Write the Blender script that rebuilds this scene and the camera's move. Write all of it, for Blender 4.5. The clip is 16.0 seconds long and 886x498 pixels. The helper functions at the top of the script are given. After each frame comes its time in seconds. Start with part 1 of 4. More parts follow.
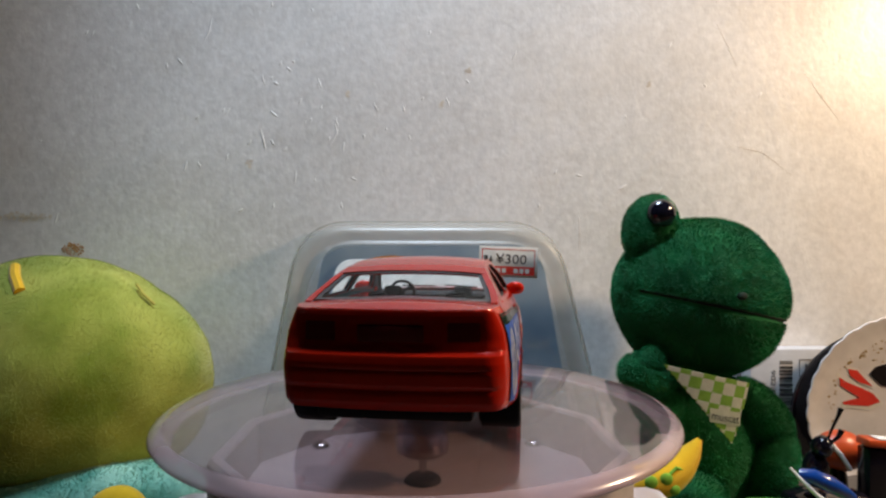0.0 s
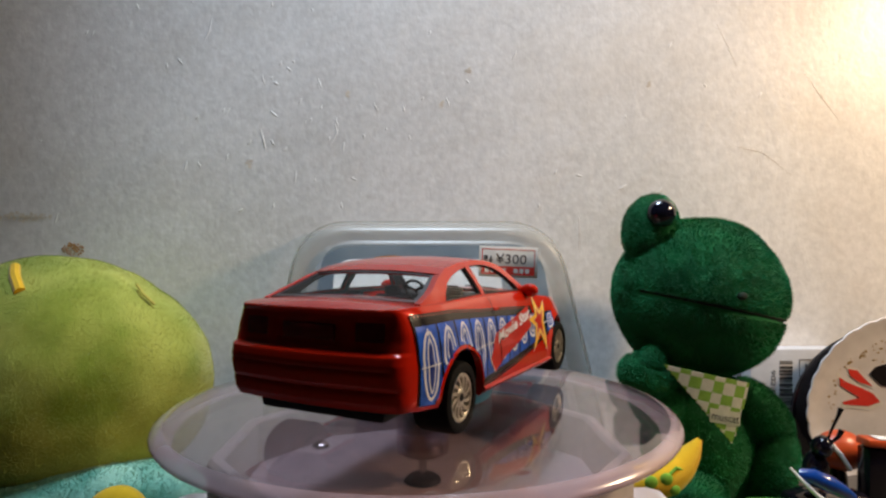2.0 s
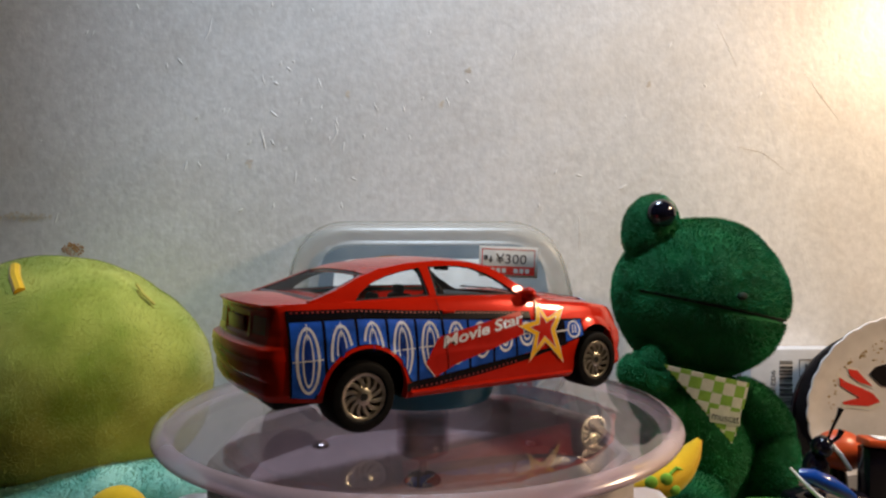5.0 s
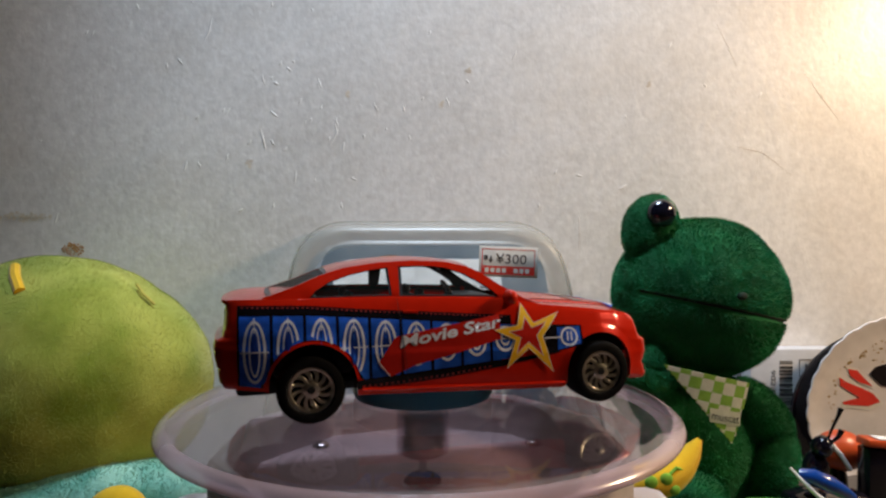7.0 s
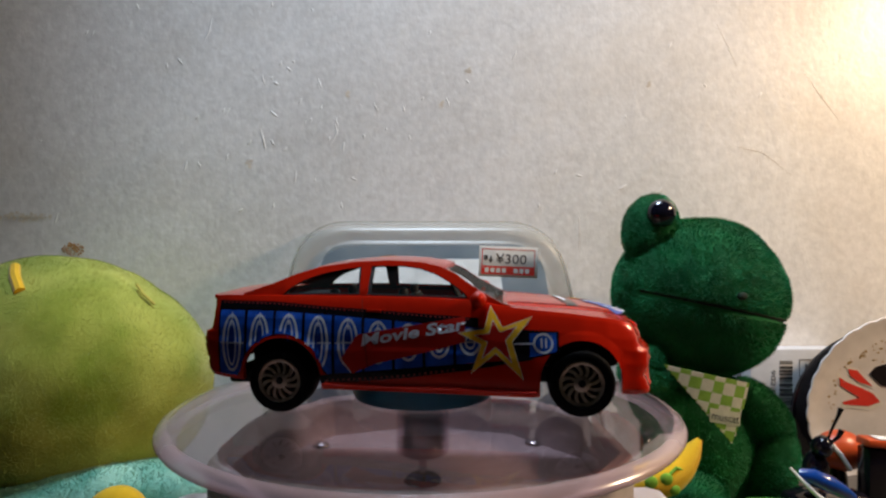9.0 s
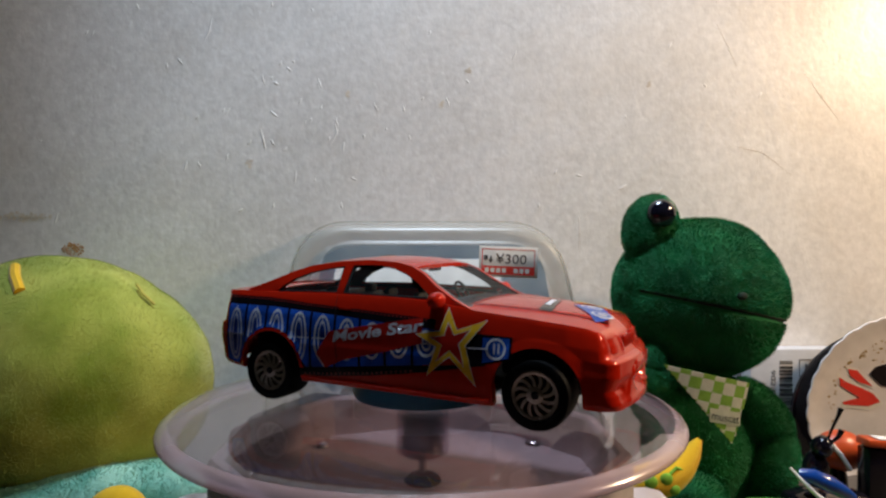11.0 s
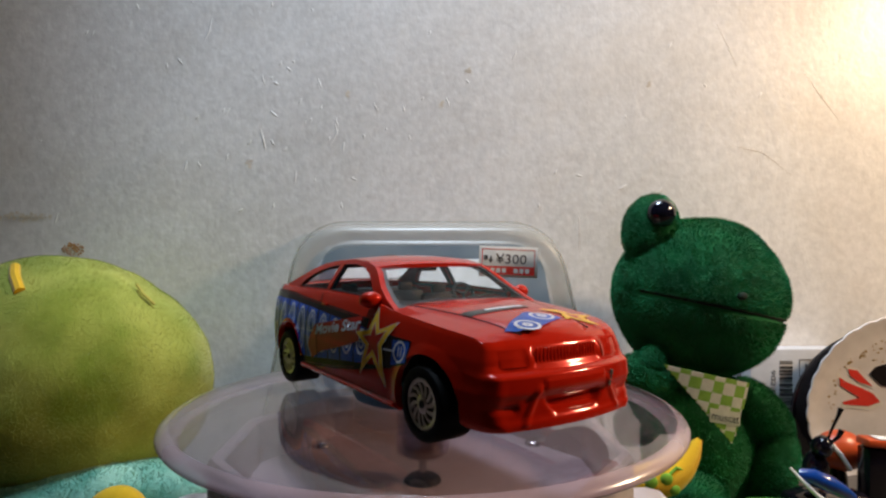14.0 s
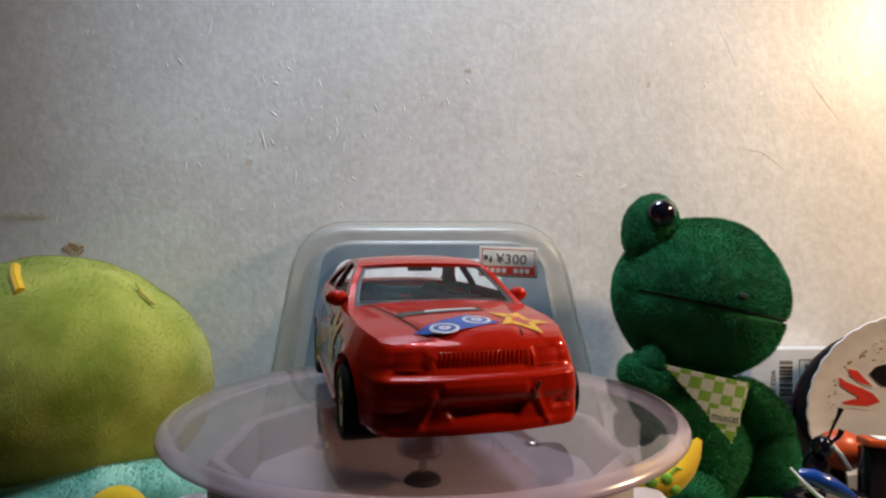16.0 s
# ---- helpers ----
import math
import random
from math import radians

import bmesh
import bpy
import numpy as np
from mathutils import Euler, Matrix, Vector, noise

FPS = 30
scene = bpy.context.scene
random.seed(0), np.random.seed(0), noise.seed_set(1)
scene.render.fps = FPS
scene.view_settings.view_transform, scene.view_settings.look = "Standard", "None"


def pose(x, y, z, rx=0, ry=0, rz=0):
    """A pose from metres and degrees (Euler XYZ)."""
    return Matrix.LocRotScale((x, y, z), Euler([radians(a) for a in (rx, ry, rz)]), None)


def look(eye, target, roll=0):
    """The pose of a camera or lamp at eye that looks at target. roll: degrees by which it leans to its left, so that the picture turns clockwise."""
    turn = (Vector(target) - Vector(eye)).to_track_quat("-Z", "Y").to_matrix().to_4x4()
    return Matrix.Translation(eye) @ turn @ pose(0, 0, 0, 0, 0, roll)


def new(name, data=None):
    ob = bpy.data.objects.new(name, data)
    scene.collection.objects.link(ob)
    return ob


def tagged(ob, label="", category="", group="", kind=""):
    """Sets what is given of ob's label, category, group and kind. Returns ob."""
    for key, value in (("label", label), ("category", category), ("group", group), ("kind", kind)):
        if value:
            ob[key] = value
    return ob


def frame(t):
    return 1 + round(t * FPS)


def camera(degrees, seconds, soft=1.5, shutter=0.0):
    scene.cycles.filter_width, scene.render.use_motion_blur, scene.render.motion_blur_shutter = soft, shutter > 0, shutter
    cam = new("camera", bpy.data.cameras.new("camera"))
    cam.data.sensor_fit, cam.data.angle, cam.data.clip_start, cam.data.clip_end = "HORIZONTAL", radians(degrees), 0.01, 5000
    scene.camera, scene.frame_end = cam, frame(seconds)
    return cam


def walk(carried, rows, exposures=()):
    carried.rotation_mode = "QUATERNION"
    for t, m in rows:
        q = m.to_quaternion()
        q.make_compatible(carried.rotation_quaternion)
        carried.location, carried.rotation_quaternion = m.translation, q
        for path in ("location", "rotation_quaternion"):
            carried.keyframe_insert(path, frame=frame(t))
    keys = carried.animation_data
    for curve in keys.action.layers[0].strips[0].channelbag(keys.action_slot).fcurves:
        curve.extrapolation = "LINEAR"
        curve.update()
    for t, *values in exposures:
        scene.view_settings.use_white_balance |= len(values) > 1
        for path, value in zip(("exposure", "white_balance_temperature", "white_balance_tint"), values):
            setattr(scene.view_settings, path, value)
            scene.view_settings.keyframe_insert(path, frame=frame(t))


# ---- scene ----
MM = 0.001
cam = camera(71.65, 16.0, soft=2.4)
EYE = Vector((0.0, -0.11713, 0.08613))
AIM = EYE + Vector((math.sin(radians(1.887)), math.cos(radians(1.887)), -math.tan(radians(0.281))))
walk(cam, [(0, look(EYE, AIM)), (16.0, look(EYE, AIM))])


# ---- light ----
def world_and_lamps():
    w = bpy.data.worlds.new("room_air")
    scene.world = w
    w.use_nodes = True
    w.node_tree.nodes["Background"].inputs["Color"].default_value = (0.75, 0.85, 1.0, 1)
    w.node_tree.nodes["Background"].inputs["Strength"].default_value = 0.004

    def area(name, eye, target, size, watts, colour):
        d = bpy.data.lights.new(name, "AREA")
        d.shape, d.size, d.energy, d.color = "DISK", size, watts, colour
        ob = new(name, d)
        ob.matrix_world = look(eye, target)
        return ob

    # a cool ceiling light and a warm desk lamp close by
    area("ceiling_lamp", (0.12, -0.01, 0.92), (0.0, 0.0, 0.06), 0.16, 0.52, (0.76, 0.88, 1.0))
    # unseen cool spot added to brighten the wall more than the car
    d = bpy.data.lights.new("wall_fill_spot", "SPOT")
    d.energy, d.color, d.spot_size, d.spot_blend, d.shadow_soft_size = 14.4, (0.66, 0.82, 1.0), radians(46), 0.75, 0.06
    new("wall_fill_spot", d).matrix_world = look((0.0, 0.02, 0.60), (0.008, 0.128, 0.16))
    area("desk_lamp", (0.318, -0.02, 0.235), (0.05, 0.035, 0.065), 0.05, 0.95, (1.0, 0.73, 0.475))
    scene.view_settings.exposure = 0.05


world_and_lamps()


# ---- materials ----
def mat(name, colour, rough=0.5, metal=0.0, vary=0.12, scale=300.0, bump=0.0, bump_scale=1500.0, coat=0.0, second=None, stretch=(1, 1, 1), sheen=0.0, spec=0.5, big=60.0):
    """A plain surface with colour variation at two scales and fine relief."""
    m = bpy.data.materials.new(name)
    m.use_nodes = True
    nt = m.node_tree
    b = nt.nodes["Principled BSDF"]
    b.inputs["Roughness"].default_value = rough
    b.inputs["Metallic"].default_value = metal
    b.inputs["Coat Weight"].default_value = coat
    b.inputs["Coat Roughness"].default_value = 0.035
    b.inputs["Sheen Weight"].default_value = sheen
    b.inputs["Specular IOR Level"].default_value = spec
    co = nt.nodes.new("ShaderNodeTexCoord")
    mp = nt.nodes.new("ShaderNodeMapping")
    mp.inputs["Scale"].default_value = stretch
    nt.links.new(co.outputs["Object"], mp.inputs["Vector"])
    n1 = nt.nodes.new("ShaderNodeTexNoise")
    n1.inputs["Scale"].default_value, n1.inputs["Detail"].default_value = scale, 4
    n2 = nt.nodes.new("ShaderNodeTexNoise")
    n2.inputs["Scale"].default_value, n2.inputs["Detail"].default_value = big, 3
    for n in (n1, n2):
        nt.links.new(mp.outputs["Vector"], n.inputs["Vector"])
    add = nt.nodes.new("ShaderNodeMath")
    add.operation = "ADD"
    nt.links.new(n1.outputs["Fac"], add.inputs[0])
    nt.links.new(n2.outputs["Fac"], add.inputs[1])
    half = nt.nodes.new("ShaderNodeMath")
    half.operation = "MULTIPLY"
    half.inputs[1].default_value = 0.5
    nt.links.new(add.outputs[0], half.inputs[0])
    ramp = nt.nodes.new("ShaderNodeValToRGB")
    c2 = second or tuple(min(1.0, c * (1 + vary)) for c in colour)
    c1 = tuple(c * (1 - vary) for c in colour)
    ramp.color_ramp.elements[0].position, ramp.color_ramp.elements[1].position = 0.36, 0.64
    ramp.color_ramp.elements[0].color = (*c1, 1)
    ramp.color_ramp.elements[1].color = (*c2, 1)
    nt.links.new(half.outputs[0], ramp.inputs["Fac"])
    nt.links.new(ramp.outputs["Color"], b.inputs["Base Color"])
    if bump:
        n3 = nt.nodes.new("ShaderNodeTexNoise")
        n3.inputs["Scale"].default_value, n3.inputs["Detail"].default_value = bump_scale, 3
        nt.links.new(mp.outputs["Vector"], n3.inputs["Vector"])
        bp = nt.nodes.new("ShaderNodeBump")
        bp.inputs["Strength"].default_value, bp.inputs["Distance"].default_value = bump, 0.0003
        nt.links.new(n3.outputs["Fac"], bp.inputs["Height"])
        nt.links.new(bp.outputs["Normal"], b.inputs["Normal"])
    return m


def clear_plastic(name, tint, gloss_rough, gloss, haze=0.0, haze_colour=(0.8, 0.8, 0.8), gain=0.9):
    """Thin clear sheet: it lets light straight through and glints at its edges."""
    m = bpy.data.materials.new(name)
    m.use_nodes = True
    nt = m.node_tree
    nt.nodes.remove(nt.nodes["Principled BSDF"])
    out = nt.nodes["Material Output"]
    tr = nt.nodes.new("ShaderNodeBsdfTransparent")
    tr.inputs["Color"].default_value = (*tint, 1)
    gl = nt.nodes.new("ShaderNodeBsdfGlossy")
    gl.inputs["Roughness"].default_value = gloss_rough
    df = nt.nodes.new("ShaderNodeBsdfDiffuse")
    df.inputs["Color"].default_value = (*haze_colour, 1)
    lw = nt.nodes.new("ShaderNodeLayerWeight")
    lw.inputs["Blend"].default_value = 0.5
    pw = nt.nodes.new("ShaderNodeMath")
    pw.operation = "POWER"
    pw.inputs[1].default_value = 3.6
    nt.links.new(lw.outputs["Facing"], pw.inputs[0])
    fr = nt.nodes.new("ShaderNodeMath")
    fr.operation = "MULTIPLY_ADD"
    fr.inputs[1].default_value, fr.inputs[2].default_value = gain, gloss
    nt.links.new(pw.outputs[0], fr.inputs[0])
    m0 = nt.nodes.new("ShaderNodeMixShader")
    m0.inputs["Fac"].default_value = haze
    nt.links.new(tr.outputs[0], m0.inputs[1])
    nt.links.new(df.outputs[0], m0.inputs[2])
    m1 = nt.nodes.new("ShaderNodeMixShader")
    nt.links.new(fr.outputs[0], m1.inputs["Fac"])
    nt.links.new(m0.outputs[0], m1.inputs[1])
    nt.links.new(gl.outputs[0], m1.inputs[2])
    nt.links.new(m1.outputs[0], out.inputs["Surface"])
    return m


def wall_paint():
    """Old pearly paint on sheet metal: crinkled, with faint stains."""
    m = mat("wall_paint", (0.77, 0.77, 0.78), rough=0.40, vary=0.12, scale=380, big=16, bump=0.0)
    nt = m.node_tree
    b = nt.nodes["Principled BSDF"]
    co = nt.nodes["Texture Coordinate"]
    mp = nt.nodes.new("ShaderNodeMapping")
    mp.inputs["Scale"].default_value = (1.0, 1.0, 0.75)
    nt.links.new(co.outputs["Object"], mp.inputs["Vector"])
    heights = []
    for scale, det, dist, weight in ((800, 2, 0.0, 0.13), (170, 3, 0.3, 0.36), (34, 3, 0.5, 0.75)):
        n = nt.nodes.new("ShaderNodeTexNoise")
        n.inputs["Scale"].default_value, n.inputs["Detail"].default_value, n.inputs["Distortion"].default_value = scale, det, dist
        nt.links.new(mp.outputs["Vector"], n.inputs["Vector"])
        k = nt.nodes.new("ShaderNodeMath")
        k.operation = "MULTIPLY"
        k.inputs[1].default_value = weight
        nt.links.new(n.outputs["Fac"], k.inputs[0])
        heights.append(k)
    last = heights[0]
    for k in heights[1:]:
        a = nt.nodes.new("ShaderNodeMath")
        a.operation = "ADD"
        nt.links.new(last.outputs[0], a.inputs[0])
        nt.links.new(k.outputs[0], a.inputs[1])
        last = a
    # old brownish blotches
    n = nt.nodes.new("ShaderNodeTexNoise")
    n.inputs["Scale"].default_value, n.inputs["Detail"].default_value = 21, 5
    nt.links.new(co.outputs["Object"], n.inputs["Vector"])
    spots = nt.nodes.new("ShaderNodeMapRange")
    spots.inputs["From Min"].default_value, spots.inputs["From Max"].default_value = 0.54, 0.78
    spots.inputs["To Max"].default_value = 0.36
    nt.links.new(n.outputs["Fac"], spots.inputs["Value"])
    mix = nt.nodes.new("ShaderNodeMixRGB")
    mix.inputs["Color2"].default_value = (0.62, 0.56, 0.48, 1)
    nt.links.new(spots.outputs["Result"], mix.inputs["Fac"])
    nt.links.new(b.inputs["Base Color"].links[0].from_socket, mix.inputs["Color1"])
    nt.links.new(mix.outputs["Color"], b.inputs["Base Color"])
    bp = nt.nodes.new("ShaderNodeBump")
    bp.inputs["Strength"].default_value, bp.inputs["Distance"].default_value = 0.42, 0.0013
    nt.links.new(last.outputs[0], bp.inputs["Height"])
    nt.links.new(bp.outputs["Normal"], b.inputs["Normal"])
    return m


WALL = wall_paint()
TABLE = mat("dark_table_laminate", (0.075, 0.062, 0.05), rough=0.5, vary=0.2, scale=90, stretch=(1, 8, 1), bump=0.1)
ROOM = mat("dark_room_shell", (0.06, 0.06, 0.06), rough=0.9, vary=0.08, scale=8, big=2)
RED = mat("red_car_paint", (0.50, 0.014, 0.0035), rough=0.22, metal=0.08, vary=0.06, scale=700, coat=0.55, bump=0.03, spec=0.05)
RED_DARK = mat("worn_red_paint", (0.20, 0.009, 0.006), rough=0.4, vary=0.1, scale=700, coat=0.4)
BLACK = mat("black_rubber", (0.004, 0.004, 0.0045), spec=0.08, rough=0.6, vary=0.3, scale=900, bump=0.15)
BLACK_PLASTIC = mat("black_plastic", (0.009, 0.009, 0.010), rough=0.6, spec=0.25, vary=0.2, scale=500)
INK_BLACK = mat("black_print", (0.007, 0.006, 0.008), rough=0.18, spec=0.2, coat=0.16, vary=0.2, scale=900)
INK_BLUE = mat("blue_print", (0.015, 0.088, 0.48), rough=0.3, spec=0.2, coat=0.16, vary=0.3, scale=500, big=250)
INK_DEEP = mat("deep_blue_print", (0.008, 0.03, 0.20), rough=0.3, spec=0.2, coat=0.16, vary=0.3, scale=500)
INK_WHITE = mat("white_print", (0.70, 0.72, 0.79), rough=0.35, spec=0.2, coat=0.16, vary=0.12, scale=900)
INK_YELLOW = mat("yellow_print", (0.82, 0.47, 0.025), rough=0.3, spec=0.2, coat=0.16, vary=0.1, scale=700)
INK_RED = mat("red_print", (0.44, 0.014, 0.008), rough=0.3, spec=0.2, coat=0.16, vary=0.12, scale=600)
CHROME = mat("wheel_chrome", (0.60, 0.56, 0.47), rough=0.3, metal=1.0, vary=0.1, scale=900)
STEEL = mat("brushed_steel", (0.55, 0.55, 0.56), rough=0.25, metal=1.0, vary=0.1, scale=200, stretch=(1, 1, 12), bump=0.05)
CAR_GLASS = clear_plastic("car_window", (1.0, 1.0, 1.0), 0.04, 0.012, haze=0.01, gain=0.2)
GREY_SEAL = mat("grey_seal", (0.06, 0.06, 0.06), rough=0.5)
TEAL_PUCK = mat("teal_plastic", (0.012, 0.13, 0.21), rough=0.3, vary=0.1, scale=300)
DISC_GLASS = clear_plastic("disc_acrylic", (0.92, 0.865, 0.88), 0.02, 0.06, haze=0.018, haze_colour=(0.8, 0.7, 0.74))
DISC_RIM = clear_plastic("disc_frosted_rim", (0.86, 0.80, 0.84), 0.2, 0.06, haze=0.40, haze_colour=(0.80, 0.58, 0.62))
DRUM_PLASTIC = mat("dull_pinkish_plastic", (0.50, 0.43, 0.43), rough=0.4, vary=0.08, scale=200, bump=0.03)
WHITE_BASE = mat("white_base_plastic", (0.68, 0.65, 0.67), rough=0.35, vary=0.05, scale=200, bump=0.03)
BLISTER_WALL = clear_plastic("blister_plastic_wall", (0.90, 0.905, 0.88), 0.34, 0.05, gain=0.45, haze=0.26, haze_colour=(0.40, 0.38, 0.33))
BLISTER = clear_plastic("blister_plastic", (0.975, 0.978, 0.975), 0.14, 0.04, gain=0.6, haze=0.03, haze_colour=(0.56, 0.53, 0.47))
CARD_BLUE = mat("pale_blue_card", (0.25, 0.40, 0.61), rough=0.55, vary=0.2, scale=60, big=25, second=(0.44, 0.56, 0.70))
CARD_WHITE = mat("glossy_white_card", (0.84, 0.85, 0.86), rough=0.3, vary=0.16, scale=160, big=45, coat=0.5, bump=0.5, bump_scale=180)
ORANGE_INK = mat("orange_ink", (0.72, 0.30, 0.06), rough=0.5)
PAPER = mat("white_paper", (0.74, 0.72, 0.68), rough=0.7, vary=0.05, scale=400)
INK_LABEL = mat("label_red_ink", (0.70, 0.035, 0.02), rough=0.6, vary=0.1)
INK_GREY = mat("grey_ink", (0.05, 0.05, 0.055), rough=0.6, vary=0.2)
FROG = mat("green_plush", (0.010, 0.125, 0.040), rough=0.9, vary=0.22, scale=160, big=60, bump=0.25, sheen=0.12, spec=0.15)
FROG_PILE = mat("green_pile", (0.015, 0.20, 0.070), rough=0.85, vary=0.34, scale=140, big=50, sheen=0.12, spec=0.15)
FROG_SEAM = mat("dark_thread", (0.004, 0.016, 0.008), rough=0.9)
EYE_BLACK = mat("glossy_black_bead", (0.006, 0.006, 0.012), rough=0.05, coat=0.3, vary=0.1)
BIB_GREEN = mat("green_check_cloth", (0.24, 0.44, 0.06), rough=0.85, vary=0.15, scale=500, bump=0.3)
BIB_WHITE = mat("white_check_cloth", (0.66, 0.66, 0.55), rough=0.85, vary=0.1, scale=500, bump=0.3)
MELON = mat("lime_plush", (0.21, 0.285, 0.018), rough=0.9, vary=0.2, scale=60, big=20, second=(0.43, 0.43, 0.085), bump=0.4, bump_scale=1200, sheen=0.25, spec=0.2)
TEAL_PLUSH = mat("mint_plush", (0.10, 0.43, 0.32), rough=0.95, vary=0.3, scale=160, second=(0.32, 0.58, 0.46), bump=0.6, sheen=0.3, spec=0.2)
YELLOW_PLUSH = mat("yellow_plush", (0.72, 0.42, 0.015), rough=0.9, vary=0.12, scale=220, bump=0.3, sheen=0.2, spec=0.2)
FADED = mat("faded_yellow_thread", (0.50, 0.42, 0.08), rough=0.9, vary=0.2)
GRAPE = mat("grape_green_print", (0.16, 0.34, 0.02), rough=0.85, vary=0.2)
LEAF_GREEN = mat("bright_green_felt", (0.07, 0.32, 0.02), rough=0.9, vary=0.2, bump=0.3)
CARTON = mat("greyish_carton", (0.50, 0.51, 0.54), rough=0.7, vary=0.06, scale=300)
FOIL = mat("speckled_foil", (0.78, 0.75, 0.76), rough=0.22, metal=0.05, vary=0.1, scale=150, big=50, bump=0.1)
FLECK = mat("gold_fleck", (0.46, 0.34, 0.17), rough=0.35, metal=0.3)
TOY_BLUE = mat("glossy_blue_plastic", (0.008, 0.05, 0.25), rough=0.2, coat=0.6)
TOY_ORANGE = mat("orange_plastic", (0.50, 0.065, 0.014), rough=0.35)
TOY_DARK = mat("glossy_dark_plastic", (0.005, 0.004, 0.007), rough=0.16, spec=0.3, coat=0.25)
RUST = mat("rust_spot", (0.42, 0.23, 0.10), rough=0.9, vary=0.5, scale=900)
STAIN = mat("faint_stain", (0.68, 0.625, 0.55), rough=0.5, vary=0.2, scale=400)
CREASE = mat("paint_crease", (0.775, 0.775, 0.78), rough=0.36)
SCRATCH = mat("paint_scratch", (0.52, 0.47, 0.42), rough=0.6)


# ---- shape helpers (all sizes below in millimetres) ----
def thing(name, label, category, at=(0, 0, 0), group="", kind=""):
    ob = new(name)
    ob.empty_display_size = 0.01
    ob.matrix_basis = pose(at[0] * MM, at[1] * MM, at[2] * MM)
    return tagged(ob, label, category, group, kind)


def finish(name, bm, material, smooth=True, keep=False):
    mats = material if isinstance(material, (list, tuple)) else [material]
    bmesh.ops.recalc_face_normals(bm, faces=bm.faces) if not keep else None
    me = bpy.data.meshes.new(name)
    bmesh.ops.scale(bm, vec=(MM, MM, MM), verts=bm.verts)
    bm.to_mesh(me)
    bm.free()
    for m in mats:
        me.materials.append(m)
    if smooth:
        me.polygons.foreach_set("use_smooth", [True] * len(me.polygons))
        if smooth != "all":
            me.set_sharp_from_angle(angle=radians(38))
    return me


def part(name, bm, material, parent, label="", smooth=True, keep=False):
    ob = new(name, finish(name, bm, material, smooth, keep))
    ob.parent = parent
    return tagged(ob, label)


def solo(name, bm, material, label, category="", kind="", group="", smooth=True):
    return tagged(new(name, finish(name, bm, material, smooth)), label, category, group, kind)


def box(c, s, bevel=0.0, bm=None, turn=None, segs=2):
    bm = bm or bmesh.new()
    m = Matrix.Translation(c) @ (turn or Matrix.Identity(4)) @ Matrix.Diagonal((*s, 1))
    r = bmesh.ops.create_cube(bm, size=1.0, matrix=m)
    if bevel:
        edges = list({e for v in r["verts"] for e in v.link_edges})
        bmesh.ops.bevel(bm, geom=edges, offset=bevel, segments=segs, affect="EDGES", profile=0.5)
    return bm


def lathe(profile, segs=48, bm=None, m=None, closed=False):
    """Turn a list of (radius, height) about z."""
    bm = bm or bmesh.new()
    m = m or Matrix.Identity(4)
    rings = []
    for r, z in profile:
        if r < 1e-6:
            rings.append([bm.verts.new(m @ Vector((0, 0, z)))])
        else:
            rings.append([bm.verts.new(m @ Vector((r * math.cos(2 * math.pi * k / segs), r * math.sin(2 * math.pi * k / segs), z))) for k in range(segs)])
    pairs = list(zip(rings, rings[1:])) + ([(rings[-1], rings[0])] if closed else [])
    for a, b in pairs:
        for k in range(segs):
            q = [a[k % len(a)], a[(k + 1) % len(a)], b[(k + 1) % len(b)], b[k % len(b)]]
            q = list(dict.fromkeys(q))
            if len(q) > 2:
                bm.faces.new(q)
    return bm


def grid(rows, bm=None, wrap=False, mat_of=None):
    bm = bm or bmesh.new()
    vs = [[bm.verts.new(p) for p in row] for row in rows]
    for i in range(len(vs) - 1):
        n = len(vs[i])
        for j in range(n if wrap else n - 1):
            f = bm.faces.new((vs[i][j], vs[i][(j + 1) % n], vs[i + 1][(j + 1) % n], vs[i + 1][j]))
            if mat_of:
                f.material_index = mat_of(i, j)
    return bm


def tube(path, radius, segs=8, bm=None):
    """A round bar along the points; radius a number or a function of 0..1."""
    bm = bm or bmesh.new()
    pts = [Vector(p) for p in path]
    rings = []
    for i, p in enumerate(pts):
        d = (pts[min(i + 1, len(pts) - 1)] - pts[max(i - 1, 0)]).normalized()
        a = d.orthogonal().normalized() if i == 0 else (a - d * a.dot(d)).normalized()
        b = d.cross(a)
        r = radius(i / (len(pts) - 1)) if callable(radius) else radius
        rings.append([bm.verts.new(p + (a * math.cos(2 * math.pi * k / segs) + b * math.sin(2 * math.pi * k / segs)) * r) for k in range(segs)])
    for a_, b_ in zip(rings, rings[1:]):
        for k in range(segs):
            bm.faces.new((a_[k], a_[(k + 1) % segs], b_[(k + 1) % segs], b_[k]))
    bm.faces.new(rings[0][::-1])
    bm.faces.new(rings[-1])
    return bm


def blob(c, r, turn=(0, 0, 0), level=4, lump=0.0, freq=0.05, bm=None, shape=None):
    """A soft stuffed form: a ball, squashed, turned and made uneven."""
    bm = bm or bmesh.new()
    made = bmesh.ops.create_icosphere(bm, subdivisions=level, radius=1.0)["verts"]
    rot = Euler([radians(a) for a in turn]).to_matrix()
    for v in made:
        d = v.co.copy()
        q = Vector((d.x * r[0], d.y * r[1], d.z * r[2]))
        if shape:
            q = shape(d, q)
        q = rot @ q + Vector(c)
        if lump:
            q += (rot @ d) * (noise.noise(q * freq) * lump + noise.noise(q * freq * 3.1) * lump * 0.4)
        v.co = q
    return bm


